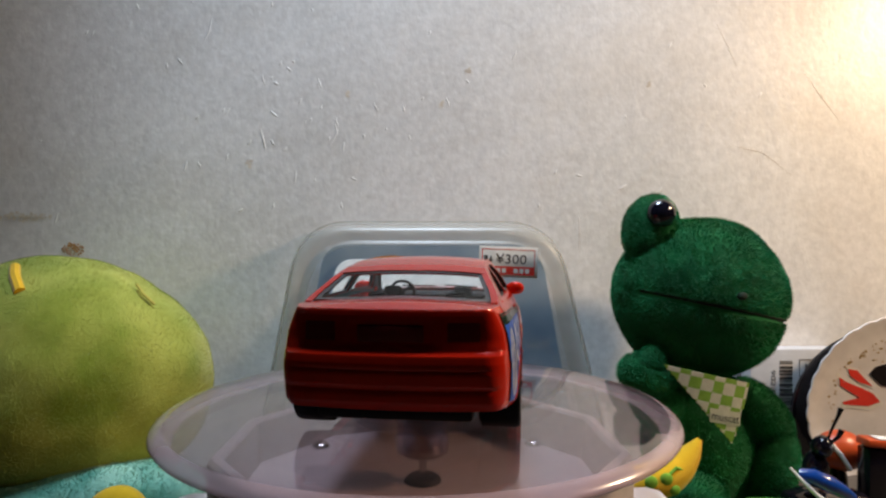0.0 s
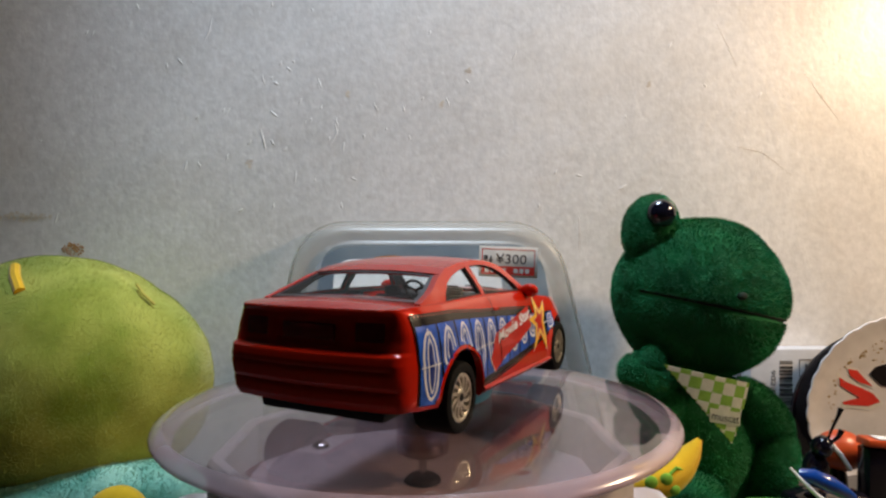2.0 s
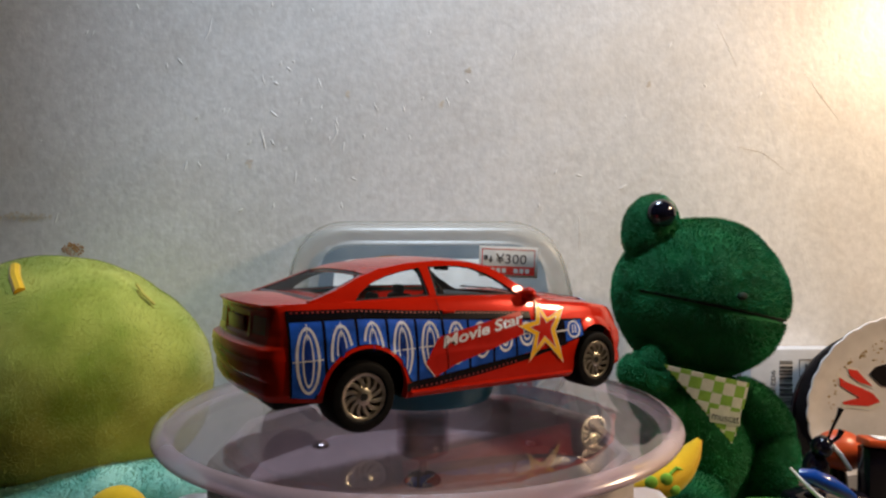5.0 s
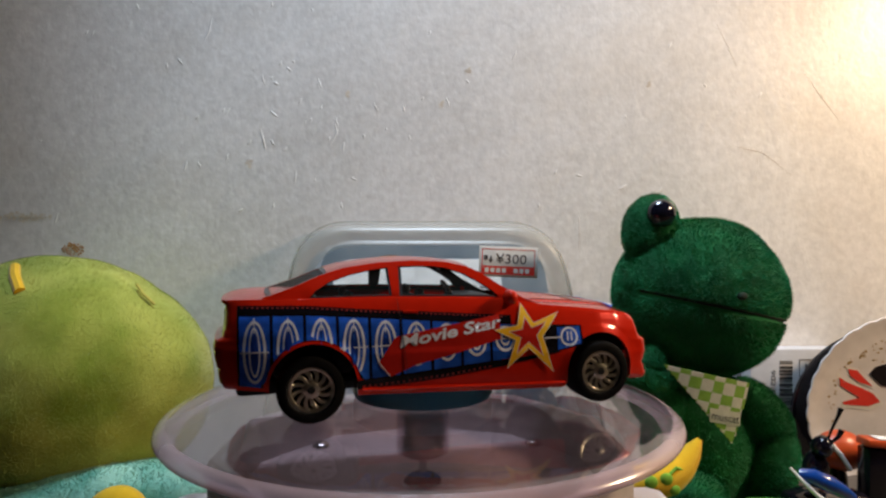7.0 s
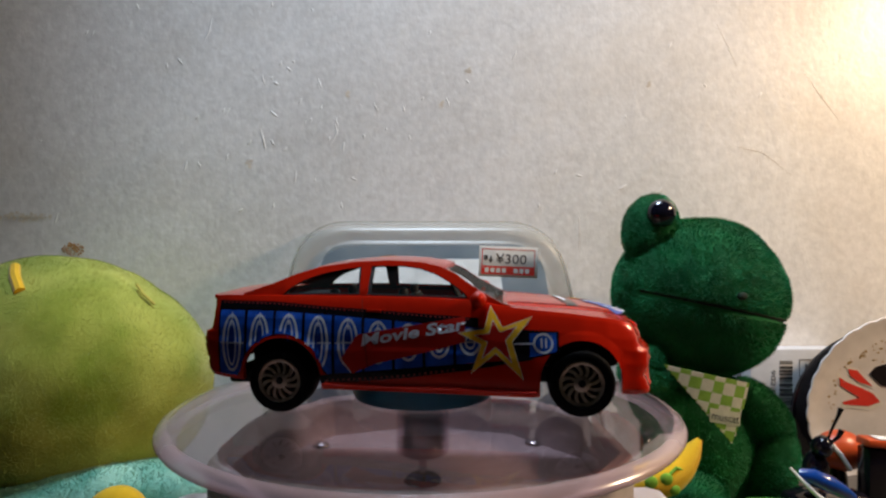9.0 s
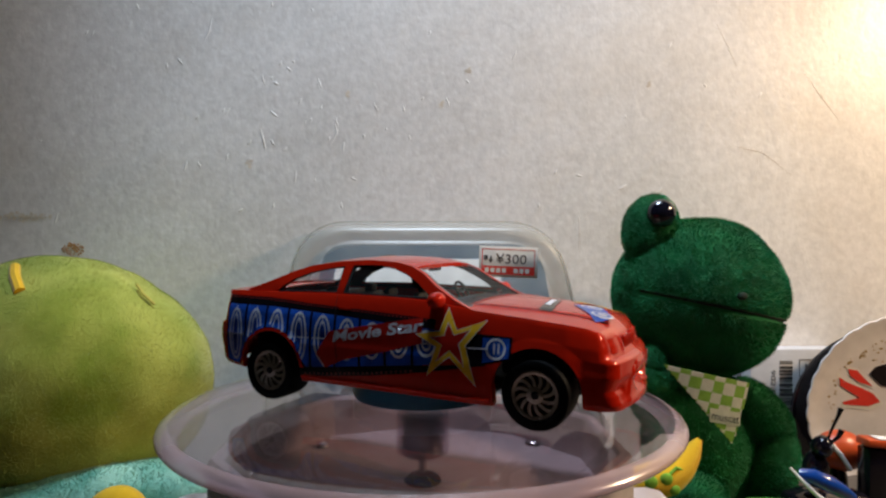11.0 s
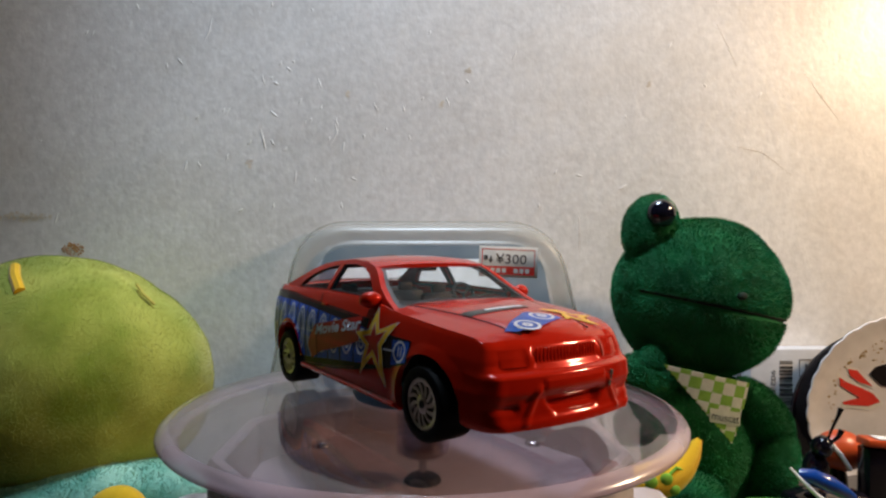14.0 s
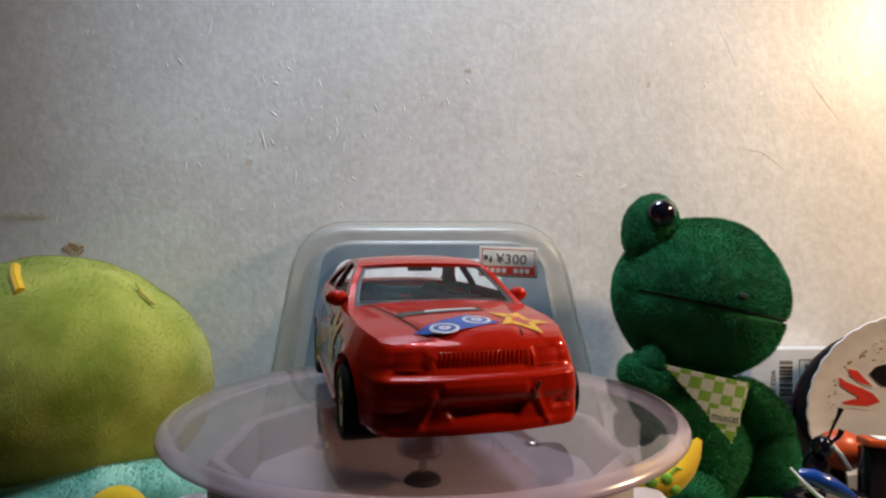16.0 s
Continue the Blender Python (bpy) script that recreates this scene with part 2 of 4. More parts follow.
def pile(name, source, count, length, width, material, parent, seed, droop=0.45, label="", clear=None):
    """Short plush fibres standing on a mesh, three-cornered blades joined into one part."""
    rng = random.Random(seed)
    me = source.data
    tris = []
    me.calc_loop_triangles()
    co = [v.co.copy() for v in me.vertices]
    no = [v.normal.copy() for v in me.vertices]
    acc, total = [], 0.0
    for t in me.loop_triangles:
        total += t.area
        acc.append(total)
        tris.append(tuple(t.vertices))
    import_points, faces = [], []
    import_normals = []
    step = total / count
    x, k = rng.random() * step, 0
    while x < total and k < len(acc):
        while k < len(acc) - 1 and acc[k] < x:
            k += 1
        a, b, c = tris[k]
        u, v = rng.random(), rng.random()
        if u + v > 1:
            u, v = 1 - u, 1 - v
        p = co[a] * (1 - u - v) + co[b] * u + co[c] * v
        n = (no[a] * (1 - u - v) + no[b] * u + no[c] * v).normalized()
        if clear and clear(p):
            x += step
            continue
        side = Vector((rng.gauss(0, 1), rng.gauss(0, 1), rng.gauss(0, 1)))
        side = (side - n * side.dot(n)).normalized()
        flow = noise.noise_vector(p * 160) * 0.8 + noise.noise_vector(p * 420) * 0.7 + Vector((0, 0, -droop))
        tip = p + (n + flow * 0.7 + side * rng.uniform(-0.5, 0.5)).normalized() * length * MM * rng.uniform(0.6, 1.15)
        i = len(import_points)
        import_points += [p - side * width * MM * 0.5 - n * 0.0001, p + side * width * MM * 0.5 - n * 0.0001, tip]
        faces.append((i, i + 1, i + 2))
        x += step * rng.uniform(0.7, 1.3)
    m2 = bpy.data.meshes.new(name)
    m2.from_pydata([tuple(q) for q in import_points], [], faces)
    m2.materials.append(material)
    ob = new(name, m2)
    ob.parent = parent
    return tagged(ob, label, kind="stuff")


def lerp_table(table):
    xs, ys = [a for a, _ in table], [b for _, b in table]
    return lambda x: float(np.interp(x, xs, ys))


def letters(text, size, place, bold=0.0):
    """Flat letters as a bmesh; place(x, y) gives the point in space, x from 0 to 1 along the line."""
    cu = bpy.data.curves.new("letters", "FONT")
    cu.body, cu.size, cu.resolution_u, cu.offset = text, size, 3, bold
    tmp = bpy.data.objects.new("letters", cu)
    me = bpy.data.meshes.new_from_object(tmp)
    bm = bmesh.new()
    bm.from_mesh(me)
    bpy.data.objects.remove(tmp)
    bpy.data.meshes.remove(me)
    bpy.data.curves.remove(cu)
    wide = max(v.co.x for v in bm.verts)
    for v in bm.verts:
        v.co = place(v.co.x / wide, v.co.y / size)
    return bm


# ---- the place: table, wall, room ----
def setting():
    wall = solo("wall_back", box((0, 139, 200), (1580, 22, 1880)), WALL, "pearly grey painted metal wall with crinkles and rust spots", kind="structure", smooth=False)
    # raised creases in the paint, thin scratches, rust and stains
    def on_wall(name, pts, r, m, label, sunk=0.0):
        part(name, tube([(x, 128.0 + sunk, z) for x, z in pts], r, 12), m, wall, label)
    for pts in ([(-82, 182), (-84, 171), (-89, 162)], [(-66, 139), (-63, 128), (-61, 119)], [(-36, 140), (-34, 131), (-40, 121)], [(-50, 119), (-51, 108)],
                [(-60, 152), (-56, 149)], [(-47, 146), (-50, 141)], [(-92, 122), (-95, 113)], [(-31, 130), (-32, 121)]):
        line = [Vector(pts[0]).lerp(Vector(pts[1]), k / 8) for k in range(8)] + ([Vector(pts[1]).lerp(Vector(pts[2]), k / 8) for k in range(8)] if len(pts) > 2 else []) + [Vector(pts[-1])]
        on_wall("crease", line, lambda s: 0.05 + 0.74 * math.sin(math.pi * s) ** 0.7, CREASE, "raised paint crease", 0.62)
    for pts in ([(119, 176), (123, 168), (127, 159)], [(155, 157), (162, 147), (170, 137)], [(125, 127), (138, 124), (150, 115)], [(63, 100), (63, 90), (63, 82)], [(136, 122), (135, 113)]):
        on_wall("scratch", pts, lambda s: 0.03 + 0.08 * math.sin(math.pi * s), SCRATCH, "thin brown scratch")
    rng = random.Random(21)
    for k in range(60):
        x, z, a = (rng.gauss(-45, 26), rng.gauss(140, 20), rng.uniform(0.9, 2.3)) if k % 2 else (rng.uniform(-150, 150), rng.uniform(92, 190), rng.uniform(0.6, 2.4))
        l, b = rng.uniform(2, 9), rng.uniform(-0.5, 0.5)
        on_wall("crease", [(x + l * s * math.cos(a + b * s), z - l * s * math.sin(a + b * s)) for s in np.linspace(0, 1, 7)], lambda s: 0.02 + 0.6 * math.sin(math.pi * s) ** 0.7, CREASE, "raised paint crease", 0.46)
    rng = random.Random(4)
    for cx, cz, rx, rz, m, name in ((-136.8, 85.0, 4.2, 2.6, RUST, "rust_spot"), (7.2, 142.7, 1.3, 1.9, STAIN, "stain"), (18.2, 156.0, 1.3, 1.2, STAIN, "stain"),
                                     (-68.5, 119.0, 1.2, 1.8, STAIN, "stain"), (-156, 97.5, 11.0, 1.6, STAIN, "stain"), (-30, 146.5, 0.9, 1.3, STAIN, "stain"), (91, 151, 0.6, 0.9, STAIN, "stain")):
        bm = bmesh.new()
        n = 90 if m is RUST else int(5 + 7 * rx)
        for _ in range(n):
            a, d = rng.uniform(0, 6.28), rng.random() ** 0.7
            x, z, r = cx + rx * d * math.cos(a), cz + rz * d * math.sin(a), rng.uniform(0.15, 0.5) * (1 if m is RUST else 1.5)
            vs = [bm.verts.new((x + r * math.cos(k) * rng.uniform(0.6, 1.2), 127.93 - 0.002 * _, z + r * math.sin(k) * rng.uniform(0.6, 1.2))) for k in np.linspace(0, 5.6, 9)]
            bm.faces.new(vs)
        part(name, bm, m, wall, "rusty brown flecks" if m is RUST else "faint brown stain", smooth=False)
    solo("table", box((0, -60, -12), (1300, 376, 24), 3), TABLE, "dark laminate table top", "table", kind="structure")
    # unseen room shell, near black so that it throws little light back
    solo("floor", box((0, -430, -750), (1600, 1160, 20)), ROOM, "unseen near-black floor, added to close the room", kind="structure", smooth=False)
    solo("ceiling", box((0, -430, 1150), (1600, 1160, 20)), ROOM, "unseen near-black ceiling, added to close the room", kind="structure", smooth=False)
    solo("wall_south", box((0, -1000, 200), (1580, 20, 1880)), ROOM, "unseen near-black wall, added to close the room", kind="structure", smooth=False)
    solo("wall_west", box((-800, -430, 200), (20, 1160, 1880)), ROOM, "unseen near-black wall, added to close the room", kind="structure", smooth=False)
    solo("wall_east", box((800, -430, 200), (20, 1160, 1880)), ROOM, "unseen near-black wall, added to close the room", kind="structure", smooth=False)



setting()


# ---- the turntable ----
def turntable_base():
    base = thing("display_turntable", "white plastic faceted stand of a small turntable", "turntable")
    n = 10
    def ring(r, z):
        return [(r * math.cos(2 * math.pi * (k + 0.5) / n), r * math.sin(2 * math.pi * (k + 0.5) / n), z) for k in range(n)]
    bm = grid([ring(38.5, 0), ring(38.5, 49.2), ring(37.9, 50.0), ring(36.4, 50.0), ring(35.8, 49.4), ring(35.2, 41.3)], wrap=True)
    bm.faces.new([bm.verts.new(p) for p in ring(35.2, 41.3)])
    bmesh.ops.remove_doubles(bm, verts=bm.verts, dist=0.01)
    part("drum", bm, DRUM_PLASTIC, base, "dull pinkish faceted drum", smooth=False)
    part("foot", box((0, -2, 18), (102, 28, 36), 4.0, segs=3), WHITE_BASE, base, "wide white lower housing")
    for x, y in ((-22.8, 21), (25.0, 21), (-22.8, -21), (25.0, -21)):
        part("screw", lathe([(0, 1.0), (1.2, 0.9), (1.9, 0.3), (2.0, 0.0)], 20, m=Matrix.Translation((x, y, 41.3))), STEEL, base, "small domed steel screw")
    part("bearing", lathe([(0, 1.2), (2.6, 1.1), (3.4, 0.5), (3.6, 0.0)], 28, m=Matrix.Translation((0, 0, 41.3))), BLACK_PLASTIC, base, "dark shaft bearing")
    return base


def turntable_disc():
    """The clear disc with its hub, shaft and the teal pad; it turns. Origin on the axis at table height."""
    disc = thing("turntable_disc", "clear acrylic turntable disc with a frosted rim", "turntable disc")
    def dome(r, top):
        return (57.9 if top else 55.0) - 1.2 * (r / 46.0) ** 2
    radii = (0, 3, 6, 10, 15, 20, 25, 30, 35, 40, 43.5)
    top = [(r, dome(r, True)) for r in radii]
    edge = [(45.0, 56.6), (46.1, 56.2), (46.9, 55.6), (47.15, 55.1), (46.9, 54.7), (46.1, 54.35), (45.0, 54.1)]
    low = [(r, dome(r, False)) for r in reversed(radii)]
    off = Matrix.Translation((0.1, 0.6, 0))
    plate = part("plate", lathe(top + edge + low, 128, m=off), [DISC_GLASS, DISC_RIM], disc, smooth="all")
    for p in plate.data.polygons:
        if math.hypot(p.center.x, p.center.y) > 0.0433 and p.center.z < 0.0566:
            p.material_index = 1
    part("pad", lathe([(0, 62.2), (12.6, 62.2), (13.2, 61.7), (13.3, 59.0), (12.9, 58.1), (0, 57.95)], 64), TEAL_PUCK, disc, "teal plastic pad under the car")
    part("collar", lathe([(0, 54.4), (3.7, 54.4), (3.9, 54.0), (3.9, 46.9), (3.6, 46.4), (0, 46.4)], 40), STEEL, disc, "short steel collar")
    part("sleeve", lathe([(4.5, 54.3), (5.0, 54.2), (5.0, 47.2), (4.5, 47.1)], 40, closed=True), DISC_GLASS, disc, "clear acrylic sleeve")
    part("shaft", lathe([(0, 46.4), (0.75, 46.3), (0.75, 42.2), (0, 42.1)], 16), STEEL, disc, "thin steel shaft")
    return disc


turntable_base()
DISC = turntable_disc()


# ---- the toy car: x forward, hub height 0, y < 0 is the decorated side ----
W_OF = lerp_table([(-37, 14.9), (-34, 15.6), (-30, 16.5), (-24, 17.1), (-15, 17.2), (20, 17.2), (28, 16.9), (32, 16.1), (34, 15.3), (35.6, 14.6), (37, 14.2), (40, 13.6)])
Z_BELT = lerp_table([(-37, 14.0), (-30, 14.1), (-22, 13.8), (-8, 13.5), (4, 13.1), (10, 12.6), (16, 11.6), (20, 11.1), (26, 10.4), (32, 9.5), (36, 8.6), (40, 7.7)])
Z_LOW = lerp_table([(-37, 0.7), (-34, 0.6), (-27.5, 0.0), (-26, -0.6), (-15, -1.4), (0, -2.0), (20, -2.8), (24, -2.4), (33, -2.4), (36, -2.8), (40, -2.9)])
BULGE = lerp_table([(0, 0.955), (0.06, 0.985), (0.2, 0.996), (0.44, 1.0), (0.49, 0.991), (0.62, 0.983), (0.76, 0.962), (0.88, 0.925), (0.95, 0.9), (1.0, 0.872)])
X_REAR = lerp_table([(-1, -35.2), (0.5, -35.6), (1.5, -36.1), (3.0, -36.3), (3.3, -36.0), (3.6, -36.4), (5.9, -36.9), (6.2, -36.6), (6.5, -36.9), (8.0, -36.6), (8.4, -35.5), (9.2, -35.3), (13.2, -34.9), (13.7, -35.6), (14.4, -35.3)])
X_FRONT = lerp_table([(-3.4, 39.0), (-3.0, 40.6), (-1.8, 40.7), (-1.5, 40.3), (1.2, 40.2), (1.6, 40.6), (3.9, 40.5), (4.3, 40.1), (4.6, 39.3), (6.2, 39.0), (7.2, 38.5), (7.8, 38.0), (8.6, 37.1)])
ARCHES = ((-21.0, 0.4, 6.7), (27.6, -0.2, 6.5))
BOW_F, BOW_R = 0.012, 0.006


def arch_z(x, grow=0.0):
    best = -99.0
    for cx, cz, r in ARCHES:
        if abs(x - cx) < r + grow:
            best = max(best, cz + math.sqrt((r + grow) ** 2 - (x - cx) ** 2))
    return best


def side_y(x, z):
    lo, hi = Z_LOW(x), Z_BELT(x)
    y = W_OF(x) * BULGE((z - lo) / (hi - lo))
    # lip of the wheel arch stands out a little
    for cx, cz, r in ARCHES:
        d = math.hypot(x - cx, z - cz) - r
        if z > cz - 2 and d < 1.4:
            y += 0.35 * max(0.0, 1 - max(d, 0) / 1.4)
    return y


def box_dip(a, lo, hi, soft):
    return max(0.0, min(1.0, (a - lo) / soft, (hi - a) / soft))


def front_x(y, z):
    a = abs(y)
    x = X_FRONT(z) - BOW_F * y * y
    x -= 1.1 * box_dip(a, -1, 6.2 - 0.8 * (1.2 - z), 0.9) * box_dip(z, -1.2, 1.1, 0.7)
    x -= 0.5 * box_dip(a, 9.5, 11.8, 0.5) * box_dip(z, -0.7, 0.7, 0.5)
    x += 0.35 * box_dip(a - 0.5 * (1.0 - z), 6.6, 8.0, 0.6) * box_dip(z, -2.6, 3.0, 0.8)
    x += 0.25 * box_dip(a, -1, 6.0, 0.4) * box_dip(z, 1.9, 3.7, 0.3)
    x -= 0.25 * box_dip(a, -1, 6.4, 0.35) * box_dip(z, 4.9, 7.4, 0.35)
    x -= 0.25 * box_dip(a, 7.3, 13.6, 0.4) * box_dip(z, 4.9, 7.5, 0.4)
    return x


def rear_x(y, z):
    a = abs(y)
    x = X_REAR(z) + BOW_R * y * y
    x += 0.28 * box_dip(a, -1, 6.2, 0.4) * box_dip(z, 9.0, 12.4, 0.4)
    x += 0.15 * box_dip(a, 7.2, 13.4, 0.4) * box_dip(z, 9.2, 12.6, 0.4)
    return x


def deck_z(x, t):
    """Height of the bonnet or boot at a share t of the half width."""
    z = Z_BELT(x) + (1 - t * t) * 0.75
    if x > 0:
        # raised middle between two creases that run in towards the grille
        z += 0.42 * box_dip(t, -1, 0.86 - 0.017 * (x - 16), 0.1) * box_dip(x, 15, 39, 3)
    else:
        z += 0.5 * box_dip(x, -36, -33.2, 0.8) * box_dip(t, -1, 0.97, 0.06)
    return z


def body_shell(car):
    rc = 3.2
    xs = set(np.arange(-31.5, 34.6, 1.0))
    for cx, cz, r in ARCHES:
        xs |= {cx + r * math.cos(a) for a in np.linspace(0, math.pi, 25)}
        xs |= {cx + (r + 0.02), cx - (r + 0.02)}
    xs = sorted(x for x in xs if -32.4 < x < 35.6)
    fr = list(np.arange(0, 1.0001, 1 / 34))
    corner = [math.radians(a) for a in range(12, 90, 13)]
    ring = [("R", s) for s in fr] + [("RC", a) for a in corner] + [("S", x) for x in xs] + [("FC", a) for a in reversed(corner)] + [("F", s) for s in reversed(fr)]
    levels = sorted({*np.linspace(0, 1, 30), 0.02, 0.98, 0.51, 0.55, 0.58, 0.60, 0.64})

    def where(kind, q, v):
        if kind == "S":
            lo, hi = max(Z_LOW(q), arch_z(q)), Z_BELT(q)
            z = lo + (hi - lo) * v
            return Vector((q, -side_y(q, z), z))
        xe = 36.8 if kind[0] == "F" else -33.6
        lo, hi = Z_LOW(xe), Z_BELT(xe)
        z = lo + (hi - lo) * v
        wide = W_OF(35.6 if kind[0] == "F" else xe) * BULGE(v)
        flat = wide - rc
        if len(kind) == 1:
            y = q * flat
            return Vector(((front_x if kind == "F" else rear_x)(y, z), -y, z))
        # corner: q is 0 on the face side, 90 degrees on the flank
        y = flat + rc * math.sin(q)
        if kind == "FC":
            x0 = front_x(flat, z)
            x1 = 35.6
            return Vector((x1 + (x0 - x1) * math.cos(q), -y, z))
        x0 = rear_x(flat, z)
        x1 = -32.4
        return Vector((x1 + (x0 - x1) * math.cos(q), -y, z))

    bm = bmesh.new()
    for mirror in (1, -1):
        cols = []
        for kind, q in ring:
            col = [where(kind, q, v) for v in levels]
            low, high = col[0].copy(), col[-1].copy()
            inward = Vector((0, 1.2, 0)) if kind in ("S", "FC", "RC") else Vector((-0.8 if kind == "F" else 0.8, 0, 0))
            col = [low + inward + Vector((0, 0, 0.3))] + col
            if kind == "S" and -23.5 < q < 15.6:
                col += [high + Vector((0, 0.5, 0.15)), high + Vector((0, 1.1, -0.2)), high + Vector((0, 1.3, -3.5))]
            else:
                col += [high, high, high]
            cols.append([bm.verts.new((p.x, p.y * mirror, p.z)) for p in col])
        for a, b in zip(cols, cols[1:]):
            for k in range(len(a) - 1):
                bm.faces.new((a[k], b[k], b[k + 1], a[k + 1]))
    # bonnet and boot
    shares = [1, 0.985, 0.96] + [round(0.93 - 0.03 * k, 3) for k in range(31)] + [0]
    shares = shares + [-s for s in reversed(shares[:-1])]
    for keep, end in ((lambda x: x >= 15.4, "F"), (lambda x: x <= -23.3, "R")):
        rows = [x for x in xs if keep(x)]
        pts = [[Vector((x, -s * side_y(x, Z_BELT(x)), deck_z(x, abs(s)) if abs(s) < 1 else Z_BELT(x))) for s in shares] for x in rows]
        grid(pts, bm)
        nose = pts[-1] if end == "F" else pts[0]
        rim = [where(k, q, 1.0) for k, q in ring if k[0] == end]
        rim = rim if end == "F" else rim[::-1]
        # fan of the rounded end: each share runs out to the rim
        outer = rim[:-1] + [Vector((p.x, -p.y, p.z)) for p in rim[::-1]]
        m = len(outer)
        seq = []
        for k, s in enumerate(shares):
            i = (1 - s) / 2 * (m - 1)
            i0 = int(min(i, m - 2))
            seq.append(outer[i0].lerp(outer[i0 + 1], i - i0))
        mid = [[a.lerp(b, f) + Vector((0, 0, 0.25 * math.sin(math.pi * f) * (1 - abs(s)))) for a, b, s in zip(nose, seq, shares)] for f in (0, 0.2, 0.4, 0.6, 0.8, 1.0)]
        grid(mid, bm)
    bmesh.ops.remove_doubles(bm, verts=bm.verts, dist=0.02)
    bmesh.ops.dissolve_degenerate(bm, edges=bm.edges, dist=0.005)
    return part("body", bm, RED, car, "glossy red die-cast body")


ROOF_Z = lerp_table([(-28.5, 14.3), (-27, 14.7), (-23.4, 15.9), (-19.6, 17.4), (-15.7, 18.5), (-10, 19.2), (-4, 19.4), (1.7, 19.0), (5.1, 18.2), (7.5, 17.1), (10.4, 15.0), (14.5, 12.6), (17, 11.5)])


def cabin_y(x, z):
    lo = Z_BELT(x)
    yb = W_OF(x) * 0.872 - 0.25
    f = max(0.0, (z - lo) / (19.6 - lo))
    return yb - (yb - 10.7) * f ** 1.15


def sheet(outer, holes, to3, thick):
    """A sheet with holes, drawn flat, laid on a curved form and given thickness."""
    bm = bmesh.new()
    edges = []
    for loop in [outer] + holes:
        fine = []
        for (x0, z0), (x1, z1) in zip(loop, loop[1:] + loop[:1]):
            n = max(1, int(math.hypot(x1 - x0, z1 - z0) / 1.0))
            fine += [(x0 + (x1 - x0) * k / n, z0 + (z1 - z0) * k / n) for k in range(n)]
        vs = [bm.verts.new((x, 0, z)) for x, z in fine]
        edges += [bm.edges.new((a, b)) for a, b in zip(vs, vs[1:] + vs[:1])]
    bmesh.ops.triangle_fill(bm, edges=edges, use_beauty=True)
    if thick is None:
        for v in bm.verts:
            v.co = to3(v.co.x, v.co.z, 0.0)
        return bm
    top = list(bm.faces)
    made = bmesh.ops.extrude_face_region(bm, geom=top)
    moved = {v for v in made["geom"] if isinstance(v, bmesh.types.BMVert)}
    for v in bm.verts:
        v.co = to3(v.co.x, v.co.z, thick if v in moved else 0.0)
    return bm


QUARTER = [(-21.4, 13.95), (-20.4, 15.0), (-18.2, 16.3), (-15.0, 17.35), (-11.5, 18.0), (-8.4, 18.35), (-8.3, 16.0), (-8.2, 13.85), (-14, 13.95)]
DOOR_WIN = [(-6.7, 18.45), (-4, 18.5), (-1, 18.4), (1.9, 17.9), (4.6, 16.9), (7.0, 15.5), (9.2, 13.9), (10.0, 12.95), (5, 13.2), (-7.0, 13.75)]


